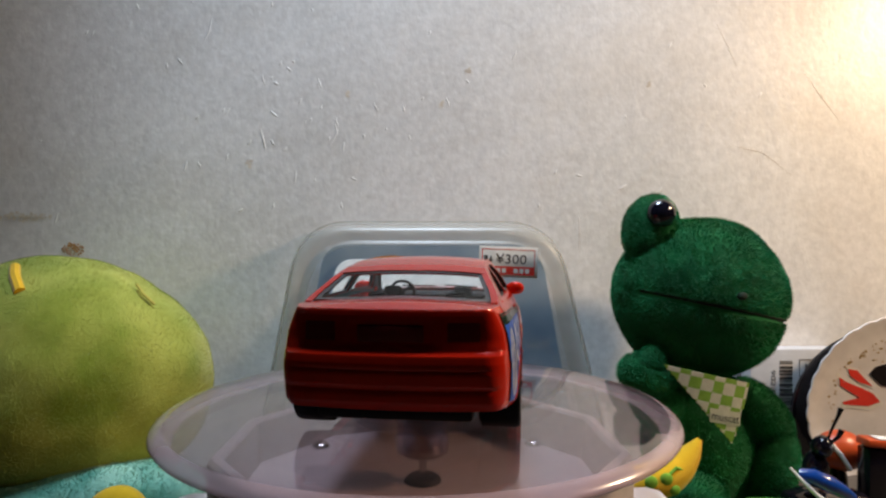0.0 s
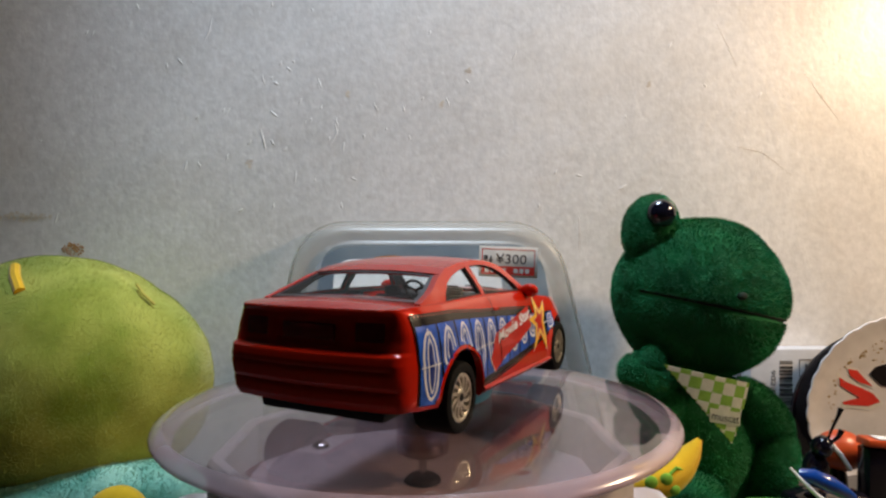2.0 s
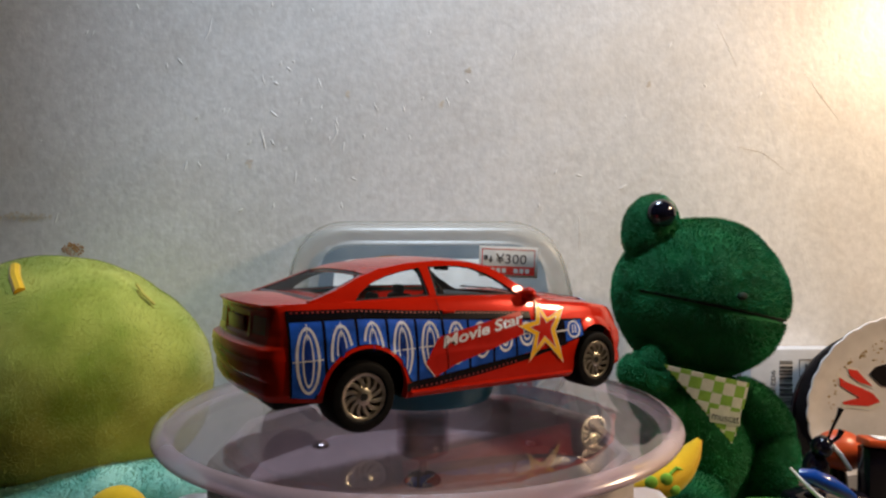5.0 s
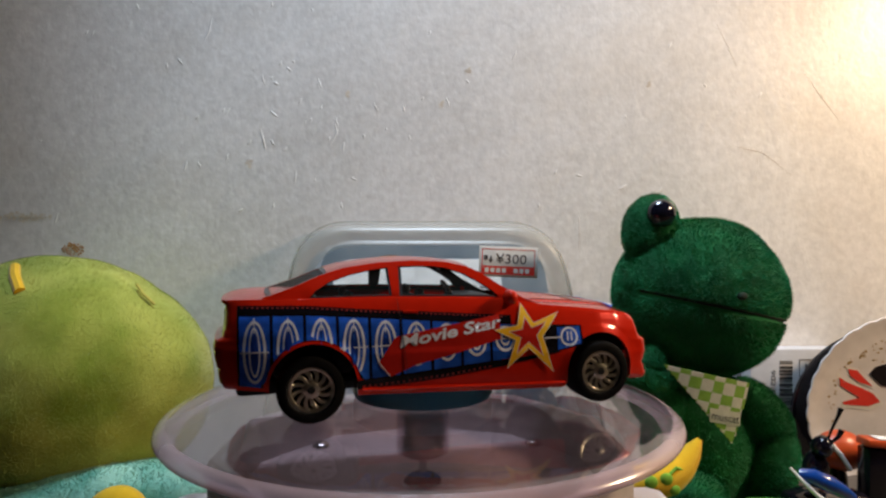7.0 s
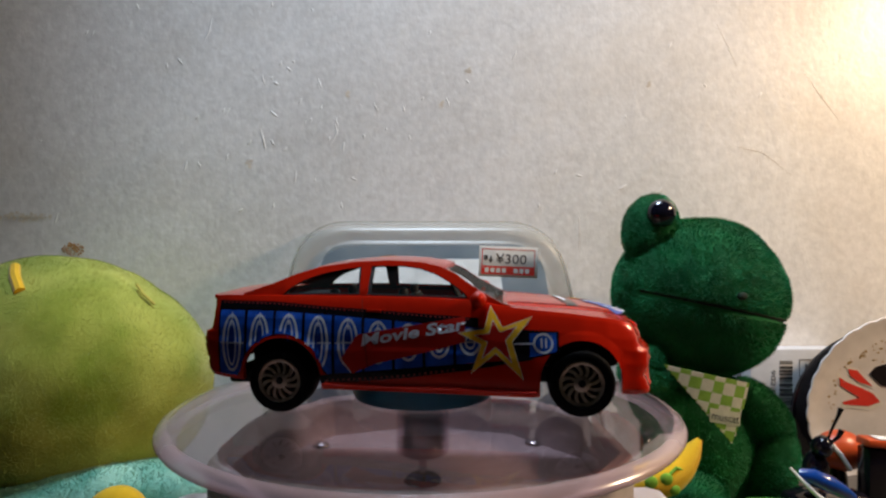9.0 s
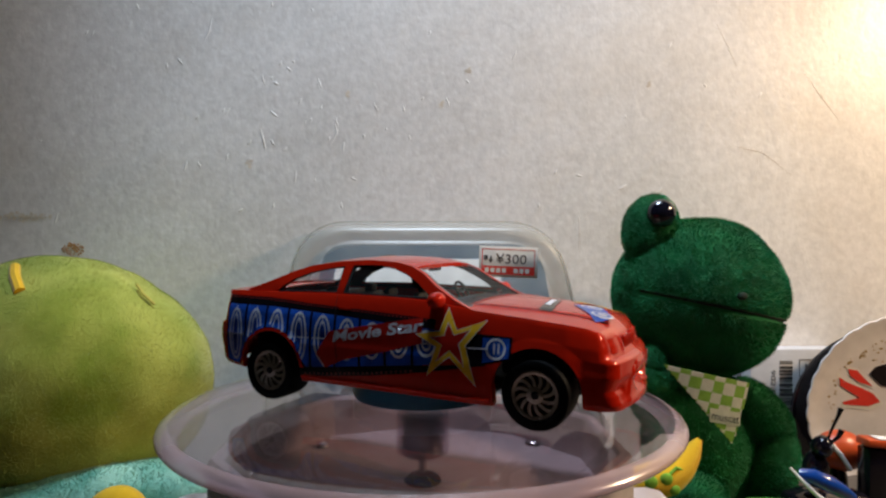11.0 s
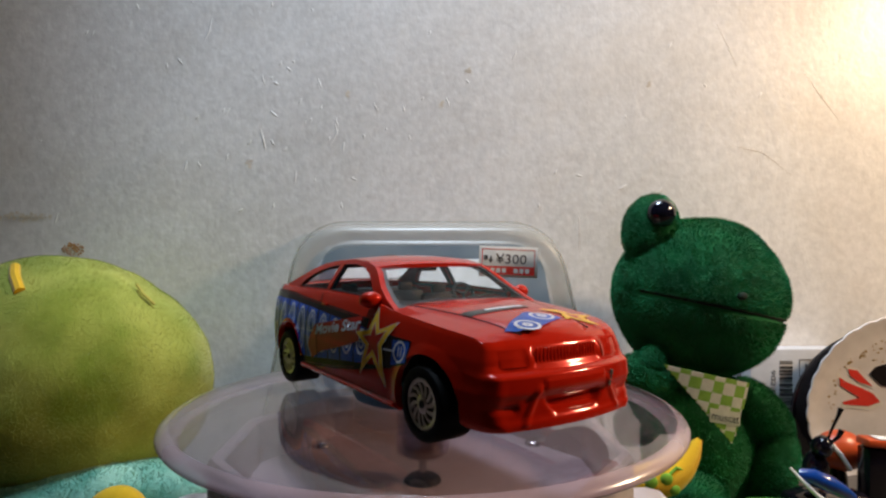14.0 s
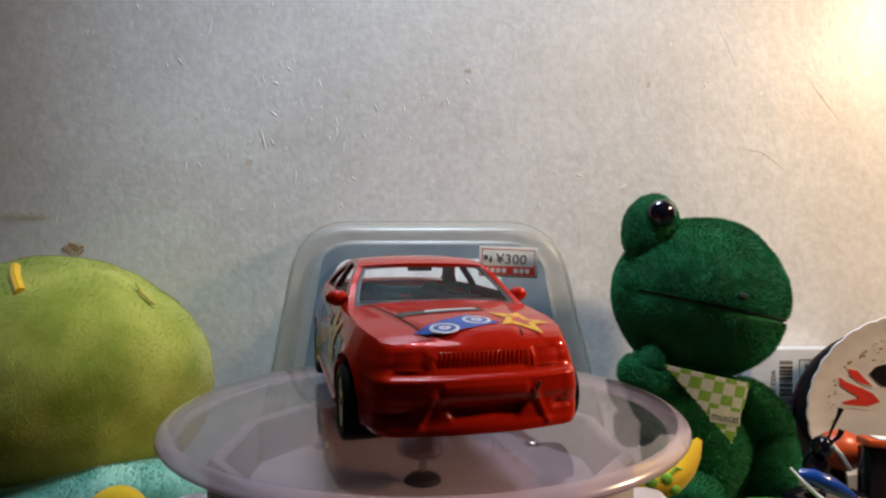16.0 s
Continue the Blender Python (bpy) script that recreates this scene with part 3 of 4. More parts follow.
def cabin(car):
    for side in (-1, 1):
        def to3(x, z, d, side=side):
            return Vector((x, side * (cabin_y(x, z) - d), z))
        xs = list(np.linspace(-28.5, 17, 70))
        outer = [(x, ROOF_Z(x)) for x in xs] + [(x, Z_BELT(x) - 0.5) for x in np.linspace(16.6, -28.2, 50)]
        bm = sheet(outer, [QUARTER, DOOR_WIN], to3, 1.0)
        part("side_frame", bm, RED, car, "red window surround with slim pillars")
        part("pillar_lining", sheet(outer, [QUARTER, DOOR_WIN], lambda x, z, d: to3(x, z - 0.12, d + 1.03), 0.15), BLACK_PLASTIC, car, "black inner lining")
        for loop, name in ((QUARTER, "quarter_window"), (DOOR_WIN, "door_window")):
            seal = []
            cx, cz = sum(p[0] for p in loop) / len(loop), sum(p[1] for p in loop) / len(loop)
            inner = [(x + (cx - x) * 0.05 + (0.1 if x < cx else -0.1), z + (cz - z) * 0.09) for x, z in loop]
            bm = sheet(loop, [inner], lambda x, z, d: to3(x, z, d + 0.25), 0.5)
            w = part(name, sheet(loop, [], lambda x, z, d: to3(x, z, d + 0.55), None), CAR_GLASS, car, "clear plastic side window")
            w.visible_shadow = False
            part("seal", bm, BLACK_PLASTIC, w, "black window edge")
    # roof between the two side frames
    rows = []
    for x in np.linspace(-18.5, 5.6, 28):
        y, z = cabin_y(x, ROOF_Z(x)), ROOF_Z(x)
        rows.append([Vector((x + 0.8 * (1 - t * t) * (x > 3), -t * y, z + 0.55 * (1 - abs(t) ** 2.4))) for t in np.linspace(1, -1, 25)])
    low = [[p - Vector((0, 0, 0.7)) for p in r] for r in rows]
    bm = grid(rows)
    for a, b in ((rows[0], low[0]), (rows[-1], low[-1])):
        grid([a, b], bm)
    bmesh.ops.remove_doubles(bm, verts=bm.verts, dist=0.01)
    part("roof", bm, RED, car, "red roof panel")
    part("headliner", grid(low), BLACK_PLASTIC, car, "black roof lining")
    # windscreen and rear window with grey edges
    for name, xa, xb, label in (("windscreen", 5.4, 16.4, "clear plastic windscreen"), ("rear_window", -18.3, -27.6, "clear plastic rear window")):
        def glass_pt(f, t, lift=0.0):
            x = xa + (xb - xa) * f
            y = cabin_y(x, ROOF_Z(x)) - 0.7
            bend = 0.55 * (1 - abs(t) ** 2.2) * (1 - 0.3 * f)
            return Vector((x + (1.4 if xb > 0 else -1.2) * f * (1 - t * t), -t * y, ROOF_Z(x) + bend - 0.25 + lift))
        g = part(name, grid([[glass_pt(f, t) for t in np.linspace(1, -1, 21)] for f in np.linspace(0, 1, 14)]), CAR_GLASS, car, label)
        g.visible_shadow = False
        bm = bmesh.new()
        for rr in ([[glass_pt(f, t, 0.06) for t in np.linspace(1, -1, 21)] for f in (0, 0.03, 0.07)], [[glass_pt(f, t, 0.06) for t in np.linspace(1, -1, 21)] for f in (0.92, 0.96, 1)],
                   [[glass_pt(f, t, 0.06) for t in (1, 0.96, 0.92)] for f in np.linspace(0, 1, 14)], [[glass_pt(f, t, 0.06) for t in (-0.92, -0.96, -1)] for f in np.linspace(0, 1, 14)]):
            grid(rr, bm)
        part("seal", bm, GREY_SEAL, g, "grey window edge")


def cabin_inside(car):
    part("floor_tub", box((-4, 0, 7.6), (36, 29, 5.0), 1.0), BLACK_PLASTIC, car, "black interior tub")
    part("dashboard", box((10.5, 0, 10.8), (7, 27, 2.6), 1.0), BLACK_PLASTIC, car, "black dashboard")
    part("rear_shelf", box((-22.5, 0, 12.2), (6, 26, 1.6), 0.6), BLACK_PLASTIC, car, "black rear shelf")
    for y in (-6.6, 6.6):
        for x, name in ((-1.5, "front_seat"), (-14.0, "rear_seat")):
            bm = box((x, y, 10.2), (2.0, 8.4, 5.0), 0.9, turn=Matrix.Rotation(radians(-12), 4, "Y"))
            box((x - 0.6, y, 13.4), (1.4, 3.4, 1.9), 0.6, bm)
            part(name, bm, BLACK_PLASTIC, car, "black moulded seat with headrest")
    m = Matrix.Translation((6.4, 6.4, 12.6)) @ Matrix.Rotation(radians(62), 4, "Y")
    wheel = lathe([(2.3 + 0.3 * math.cos(a), 0.3 * math.sin(a)) for a in np.linspace(0, 2 * math.pi, 9)[:-1]], 28, m=m, closed=True)
    for k in range(3):
        a = k * 2.094
        tube([m @ Vector((0, 0, 0)), m @ Vector((2.2 * math.cos(a), 2.2 * math.sin(a), 0))], 0.28, 6, wheel)
    part("steering_wheel", wheel, BLACK_PLASTIC, car, "small black steering wheel")
    part("rear_view_mirror", box((3.6, 0, 17.6), (0.7, 4.6, 1.1), 0.3), BLACK_PLASTIC, car, "black inside mirror")


def chassis(car):
    bm = box((0, 0, -0.5), (66, 22, 2.4), 0.8)
    box((3, 0, -1.2), (34, 30, 1.2), 0.4, bm)
    part("chassis", bm, BLACK_PLASTIC, car, "black plastic chassis")
    for cx, cz, r in ARCHES:
        part("wheel_well", box((cx, 0, 4.3), (12.6, 27.5, 5.6), 0.8), BLACK_PLASTIC, car, "black wheel housing")


def road_wheel(car, x, side):
    hub = -0.5 if x > 0 else 0.0
    hold = new("wheel")
    tagged(hold, "black tyre on a chrome spoked rim")
    hold.parent = car
    hold.matrix_basis = Matrix.Translation((x * MM, side * 13.0 * MM, hub * MM)) @ Matrix.Rotation(radians(90 if side < 0 else -90), 4, "X")
    prof = [(3.58, 4.0), (3.8, 4.25), (4.6, 4.3), (5.05, 4.1), (5.3, 3.6), (5.32, 0.0), (5.3, -1.4), (4.6, -1.8), (3.0, -1.8), (3.0, 3.3), (3.6, 3.4)]
    bm = lathe(prof, 72, closed=True)
    for v in bm.verts:
        r = math.hypot(v.co.x, v.co.y)
        if r > 5.0:
            k = round(math.atan2(v.co.y, v.co.x) / (2 * math.pi) * 72)
            if k % 2:
                v.co.x *= 0.985
                v.co.y *= 0.985
    part("tyre", bm, BLACK, hold, "black rubber tyre with fine tread")
    part("well_back", lathe([(0, 2.8), (3.5, 2.8), (3.5, 2.5), (0, 2.5)], 40), BLACK_PLASTIC, hold, "black gap behind the spokes")
    rim = lathe([(2.95, 3.3), (3.0, 3.94), (3.08, 4.0), (3.5, 4.02), (3.58, 3.96), (3.62, 3.4)], 56)
    lathe([(0.5, 3.98), (1.22, 3.96), (1.32, 3.88), (1.35, 3.5), (1.35, 2.8)], 32, rim)
    part("rim", rim, CHROME, hold, "chrome rim ring and cap")
    for k in range(12):
        # a flat curved spoke, wider towards the ring
        rows = []
        for s in np.linspace(0, 1, 6):
            r, q, w = 1.2 + 1.9 * s, 2 * math.pi * k / 12 + 0.34 * s * s, 0.24 + 0.16 * s
            out, across = Vector((math.cos(q), math.sin(q), 0)), Vector((-math.sin(q), math.cos(q), 0))
            rows.append([out * r + across * o * w + Vector((0, 0, z)) for o, z in ((-1, 3.3), (-1, 3.86), (-0.82, 3.92), (0.82, 3.92), (1, 3.86), (1, 3.3))])
        part("spoke", grid(rows), CHROME, hold)
    part("cap", lathe([(0, 4.12), (0.55, 4.08), (0.62, 3.9)], 20), BLACK_PLASTIC, hold, "dark centre cap")


def skin(x, z, lift):
    return Vector((x, -(side_y(x, z) + lift), z))


def strip(x0, x1, low, high, lift, n=None, m=26):
    n = n or max(2, int((x1 - x0) / 0.6))
    return [[skin(x, low(x) + (high(x) - low(x)) * k / m, lift) for k in range(m + 1)] for x in np.linspace(x0, x1, n)]


def loop_ring(cx, cz, a0, b0, a1, b1, lift, n=36):
    return [[skin(cx + a * math.cos(q), cz + b * math.sin(q), lift) for q in np.linspace(0, 2 * math.pi, n)] for a, b in ((a0, b0), (a1, b1))]


def graphics(car):
    band_hi = lerp_table([(-32.2, 13.25), (-22, 12.9), (-13, 12.0), (0, 10.95), (12, 9.9)])
    band_lo = lerp_table([(-32.2, 11.7), (-22, 11.45), (-13, 10.7), (0, 9.5), (12, 8.4)])
    foot = lerp_table([(-32.2, 1.2), (-27.4, 0.5), (-27.0, 0.5), (-14.6, 1.0), (-9, 1.3), (0, 2.0), (9, 2.7), (20, 3.6), (24.2, 4.5)])
    sole = lerp_table([(-15, -0.4), (-9, -0.2), (0, 0.5), (10, 1.7), (20, 3.4)])
    low = lambda x: max(foot(x), arch_z(x, 0.55))
    d = part("upper_band", grid(strip(-32.2, 11.5, band_lo, band_hi, 0.05)), INK_BLACK, car, "black printed film band")
    bm = bmesh.new()
    for x in np.arange(-31.6, 10, 0.75):
        grid(strip(x, x + 0.36, lambda q: band_hi(q) - 0.42, lambda q: band_hi(q) - 0.16, 0.09, 2, 1), bm)
    tagged(part("film_perforation", bm, RED_DARK, d, "row of small red film holes"), kind="stuff")
    part("lower_band", grid(strip(-14.3, 20, sole, foot, 0.05)), INK_BLACK, car, "black printed lower film band")
    bm = bmesh.new()
    for x in np.arange(-13.5, 8, 0.9):
        grid(strip(x, x + 0.42, lambda q: sole(q) + 0.25, lambda q: sole(q) + 0.55, 0.09, 2, 1), bm)
    tagged(part("film_perforation", bm, RED_DARK, car, "row of small red film holes"), kind="stuff")
    part("ground_print", grid(strip(-32.2, 9.5, low, band_lo, 0.05)), INK_BLACK, car, "black ground of the film print")
    part("ground_print", grid(strip(16.0, 24.2, foot, lerp_table([(16, 8.2), (24.2, 7.7)]), 0.05)), INK_BLACK, car, "black ground of the film print")
    left = -31.9
    for k in range(9):
        x0, x1 = left + 4.98 * k, left + 4.98 * k + 4.5
        if x0 > 8.5:
            break
        tone = INK_BLUE
        p = part("film_picture", grid(strip(x0, x1, lambda q: low(q) + 0.1, lambda q: band_lo(q) - 0.05, 0.09)), tone, car, "blue printed film picture")
        cx = (x0 + x1) / 2
        top = band_lo(cx) - 0.3
        mid = 6.2
        hh = min(4.3, top - mid - 0.4)
        bm = grid(loop_ring(cx, mid, 1.35, hh, 1.75, hh + 0.45, 0.13))
        grid(loop_ring(cx, mid, 0.62, hh - 0.9, 0.85, hh - 0.5, 0.13), bm)
        if arch_z(cx, 0.6) < mid:
            grid(strip(x0 + 0.1, x1 - 0.1, lambda q: mid - 0.09, lambda q: mid + 0.09, 0.13, 6, 1), bm)
        grid(strip(cx - 0.08, cx + 0.08, lambda q: mid + hh - 1.4, lambda q: top, 0.13, 2, 5), bm)
        bad = [f for f in bm.faces if (lambda c: c.z < low(c.x) + 0.15)(f.calc_center_median())]
        bmesh.ops.delete(bm, geom=bad, context="FACES")
        part("count_ring", bm, INK_WHITE, p, "white countdown rings and cross lines")
        bm = grid([[skin(cx + 0.5 * s * math.cos(q), mid + (hh - 1.3) * s * math.sin(q), 0.12) for q in np.linspace(0, 2 * math.pi, 20)] for s in (0.05, 1)])
        bad = [f for f in bm.faces if (lambda c: c.z < low(c.x) + 0.15)(f.calc_center_median())]
        bmesh.ops.delete(bm, geom=bad, context="FACES")
        part("count_digit", bm, INK_DEEP, p, "dark narrow countdown mark")
    p = part("film_picture", grid(strip(19.6, 23.8, lambda q: foot(q) + 0.25, lambda q: 7.5, 0.09)), INK_BLUE, car, "blue printed film picture")
    bm = grid(loop_ring(21.7, 5.9, 1.25, 1.25, 1.6, 1.6, 0.13))
    grid(strip(17.2, 20.2, lambda q: 5.75, lambda q: 6.0, 0.13, 5, 1), bm)
    for x in (21.3, 22.0):
        grid(strip(x, x + 0.3, lambda q: 5.2, lambda q: 6.7, 0.13, 2, 3), bm)
    part("count_ring", bm, INK_WHITE, p, "white countdown ring")
    # red plate with the words
    hi = lerp_table([(-10.9, 3.6), (-8.2, 7.5), (9.2, 10.2), (9.6, 10.2)])
    lo = lerp_table([(-10.9, 3.3), (-9.2, 1.2), (-5, 2.9), (2, 4.4), (9.2, 6.2), (9.6, 6.2)])
    plate = part("title_plate", grid(strip(-10.9, 9.4, lo, hi, 0.16)), INK_RED, car, "red printed slanted title plate")
    text = lambda u, v: skin(-7.6 + 17.0 * u + 0.4 * v, 5.7 + 2.5 * u + v * 2.6, 0.24)
    part("title", letters("Movie Star", 1.0, text, 0.03), INK_WHITE, plate, "white printed words", smooth=False)
    bm = bmesh.new()
    grid([[skin(-10.9 + 1.7 * s, 3.45 - 2.2 * s + w, 0.2) for w in (0, 0.25)] for s in np.linspace(0, 1, 6)], bm)
    part("plate_edge", bm, INK_WHITE, plate, "thin white plate edge")
    # the star
    tips = [(13.5, 11.9), (15.4, 8.5), (20.2, 10.1), (16.9, 6.2), (18.6, 0.1), (14.2, 4.4), (10.2, 1.2), (11.9, 5.8), (8.2, 7.7), (12.4, 8.3)]
    cx, cz = 14.3, 6.7
    fine = []
    for a, b in zip(tips, tips[1:] + tips[:1]):
        fine += [(a[0] + (b[0] - a[0]) * k / 6, a[1] + (b[1] - a[1]) * k / 6) for k in range(6)]
    def star(s0, s1, lift, n):
        return grid([[skin(cx + (x - cx) * s, cz + (z - cz) * s, lift) for x, z in fine] for s in np.linspace(s0, s1, n)], wrap=True)
    st = part("star_print", star(0.56, 0.97, 0.25, 6), INK_YELLOW, car, "yellow printed star outline")
    part("star_middle", star(0.02, 0.56, 0.25, 6), INK_RED, st, "red middle of the star")
    part("star_edge", star(0.97, 1.0, 0.25, 2), INK_WHITE, st, "thin pale star edge")
    part("star_inner_edge", star(0.54, 0.575, 0.28, 2), INK_WHITE, st, "thin pale inner star edge")


def bonnet_graphics(car):
    def top(x, y, lift):
        w = side_y(x, Z_BELT(x))
        y = max(-0.96 * w, min(0.96 * w, y))
        return Vector((x, y, deck_z(x, min(1.0, abs(y) / w)) + lift))
    def quad(corners, lift, n=14):
        a, b, c, d = (Vector((*p, 0)) for p in corners)
        rows = []
        for i in range(n + 1):
            p, q = a.lerp(d, i / n), b.lerp(c, i / n)
            rows.append([top(*(p.lerp(q, j / n)).xy, lift) for j in range(n + 1)])
        return grid(rows)
    for side in (-1, 1):
        line = [top(16.5 + 20.0 * f, side * (11.6 - 5.0 * f), -0.02) for f in np.linspace(0, 1, 30)]
        part("bonnet_gap", tube(line, 0.11, 6), BLACK_PLASTIC, car, "thin dark gap beside the bonnet")
    bar = part("bonnet_bar", quad([(26.2, -9.2), (24.4, 4.4), (26.4, 4.6), (28.2, -8.6)], 0.12), INK_BLACK, car, "black bar printed on the bonnet")
    part("bar_text", quad([(25.9, -4.6), (24.9, 3.6), (25.8, 3.6), (26.8, -4.6)], 0.16), INK_WHITE, bar, "pale unreadable line")
    blue = part("bonnet_print", quad([(34.8, -8.2), (29.2, 0.9), (33.4, 4.4), (36.8, -4.4)], 0.12), INK_BLUE, car, "blue film print on the bonnet")
    for cx, cy in ((35.0, -4.0), (32.2, 1.4)):
        bm = grid([[top(cx + r * math.cos(a), cy + r * 1.15 * math.sin(a), 0.17) for a in np.linspace(0, 2 * math.pi, 28)] for r in (1.35, 1.8)])
        grid([[top(cx + r * math.cos(a), cy + r * 1.15 * math.sin(a), 0.17) for a in np.linspace(0, 2 * math.pi, 20)] for r in (0.2, 0.75)], bm)
        part("count_ring", bm, INK_WHITE, blue, "white countdown ring")
    pts = []
    for k in range(10):
        r = 5.3 if k % 2 == 0 else 2.3
        a = 2 * math.pi * k / 10 + 0.3
        pts.append((31.2 + r * math.cos(a), 8.4 + r * 0.9 * math.sin(a)))
    fine = []
    for a, b in zip(pts, pts[1:] + pts[:1]):
        fine += [(a[0] + (b[0] - a[0]) * k / 4, a[1] + (b[1] - a[1]) * k / 4) for k in range(4)]
    def star(shares, lift):
        return grid([[top(31.2 + (x - 31.2) * s, 8.4 + (y - 8.4) * s, lift) for x, y in fine] for s in shares], wrap=True)
    st = part("bonnet_star", star((0.5, 0.6, 0.7, 0.8, 0.9, 1.0), 0.14), INK_YELLOW, car, "yellow star printed on the bonnet")
    part("star_middle", star((0.02, 0.15, 0.3, 0.4, 0.5), 0.14), INK_RED, st, "red middle of the star")


def fittings(car):
    for side in (-1, 1):
        bm = blob((11.6, side * 16.0, 12.9), (1.3, 1.9, 1.35), (0, 0, side * 12), 3)
        tube([(11.4, side * 13.2, 12.5), (11.5, side * 15.0, 12.6)], 0.5, 8, bm)
        part("door_mirror", bm, RED, car, "small red door mirror")
        part("door_handle", box((-5.6, side * (side_y(-5.6, 11.2) + 0.1), 11.25), (2.4, 0.4, 0.5), 0.15), RED, car, "red moulded door handle")
        part("sill_trim", grid([[Vector((x, side * (side_y(x, Z_LOW(x) + h) + o), Z_LOW(x) + h)) for h, o in ((0.1, 0.1), (0.5, 0.55), (1.0, 0.55), (1.3, 0.05))] for x in np.linspace(-13.6, 20.6, 30)]), RED, car, "red side sill")
        # headlamps and rear lamps are moulded and painted over
        rows = [[Vector((front_x(y, z) + 0.16 + 0.14 * math.sin(math.pi * (y - 7.2) / 4.4), side * y, z)) for z in np.linspace(5.1, 7.3, 6)] for y in np.linspace(7.2, 11.3, 12)]
        part("headlight", grid(rows), RED, car, "headlight moulded in red")
        rows = [[Vector((rear_x(y, z) - 0.08, side * y, z)) for z in np.linspace(9.7, 12.2, 6)] for y in np.linspace(7.7, 12.0, 10)]
        part("tail_light", grid(rows), RED_DARK, car, "dark red moulded tail light")
    for y in np.arange(-5.6, 5.7, 0.62):
        part("grille_slat", box((front_x(y, 6.1) + 0.06, y, 6.2), (0.2, 0.42, 2.3), 0.08, segs=1), RED, car)
    part("number_plate", box((rear_x(0, 10.7) - 0.1, 0, 10.7), (0.3, 9.0, 2.2), 0.1), RED_DARK, car, "blank painted number plate")
    part("wiper", tube([(14.6, -8, 12.7), (14.2, -1, 13.2)], 0.16, 6), BLACK_PLASTIC, car, "thin black wiper")
    part("wiper", tube([(15.2, 1, 12.9), (13.8, 8, 13.0)], 0.16, 6), BLACK_PLASTIC, car, "thin black wiper")
    part("paint_chip", box((front_x(7.2, 2.0) + 0.05, 7.0, 2.2), (0.3, 0.55, 2.4), 0.12, turn=Matrix.Rotation(radians(-18), 4, "X")), STEEL, car, "bare metal paint chip")
    # door gap
    for x0, x1, z0, z1 in ((-7.6, -6.2, 13.4, -0.4),):
        pts = [skin(x0 + (x1 - x0) * s, z0 + (z1 - z0) * s, 0.27) for s in np.linspace(0, 1, 16)]
        part("door_gap", tube(pts, 0.05, 5), BLACK_PLASTIC, car, "thin dark door gap")


def toy_car():
    car = thing("toy_car", "red die-cast toy coupe with blue film print and yellow star", "toy car")
    body_shell(car)
    cabin(car)
    cabin_inside(car)
    chassis(car)
    for x in (-21.4, 27.6):
        for side in (-1, 1):
            road_wheel(car, x, side)
    graphics(car)
    bonnet_graphics(car)
    fittings(car)
    return car


CAR = toy_car()


# ---- the blister pack leaning on the wall ----
def round_outline(corners, radius, n=8):
    """A closed outline (x, z) with rounded corners; radius for each corner."""
    out, m = [], len(corners)
    for i, (p, r) in enumerate(zip(corners, radius)):
        p = Vector(p)
        a = (Vector(corners[i - 1]) - p).normalized()
        b = (Vector(corners[(i + 1) % m]) - p).normalized()
        if r <= 0:
            out.append(tuple(p))
            continue
        s, e = p + a * r, p + b * r
        for k in range(n + 1):
            t = k / n
            out.append(tuple(s * (1 - t) ** 2 + p * 2 * t * (1 - t) + e * t * t))
    return out


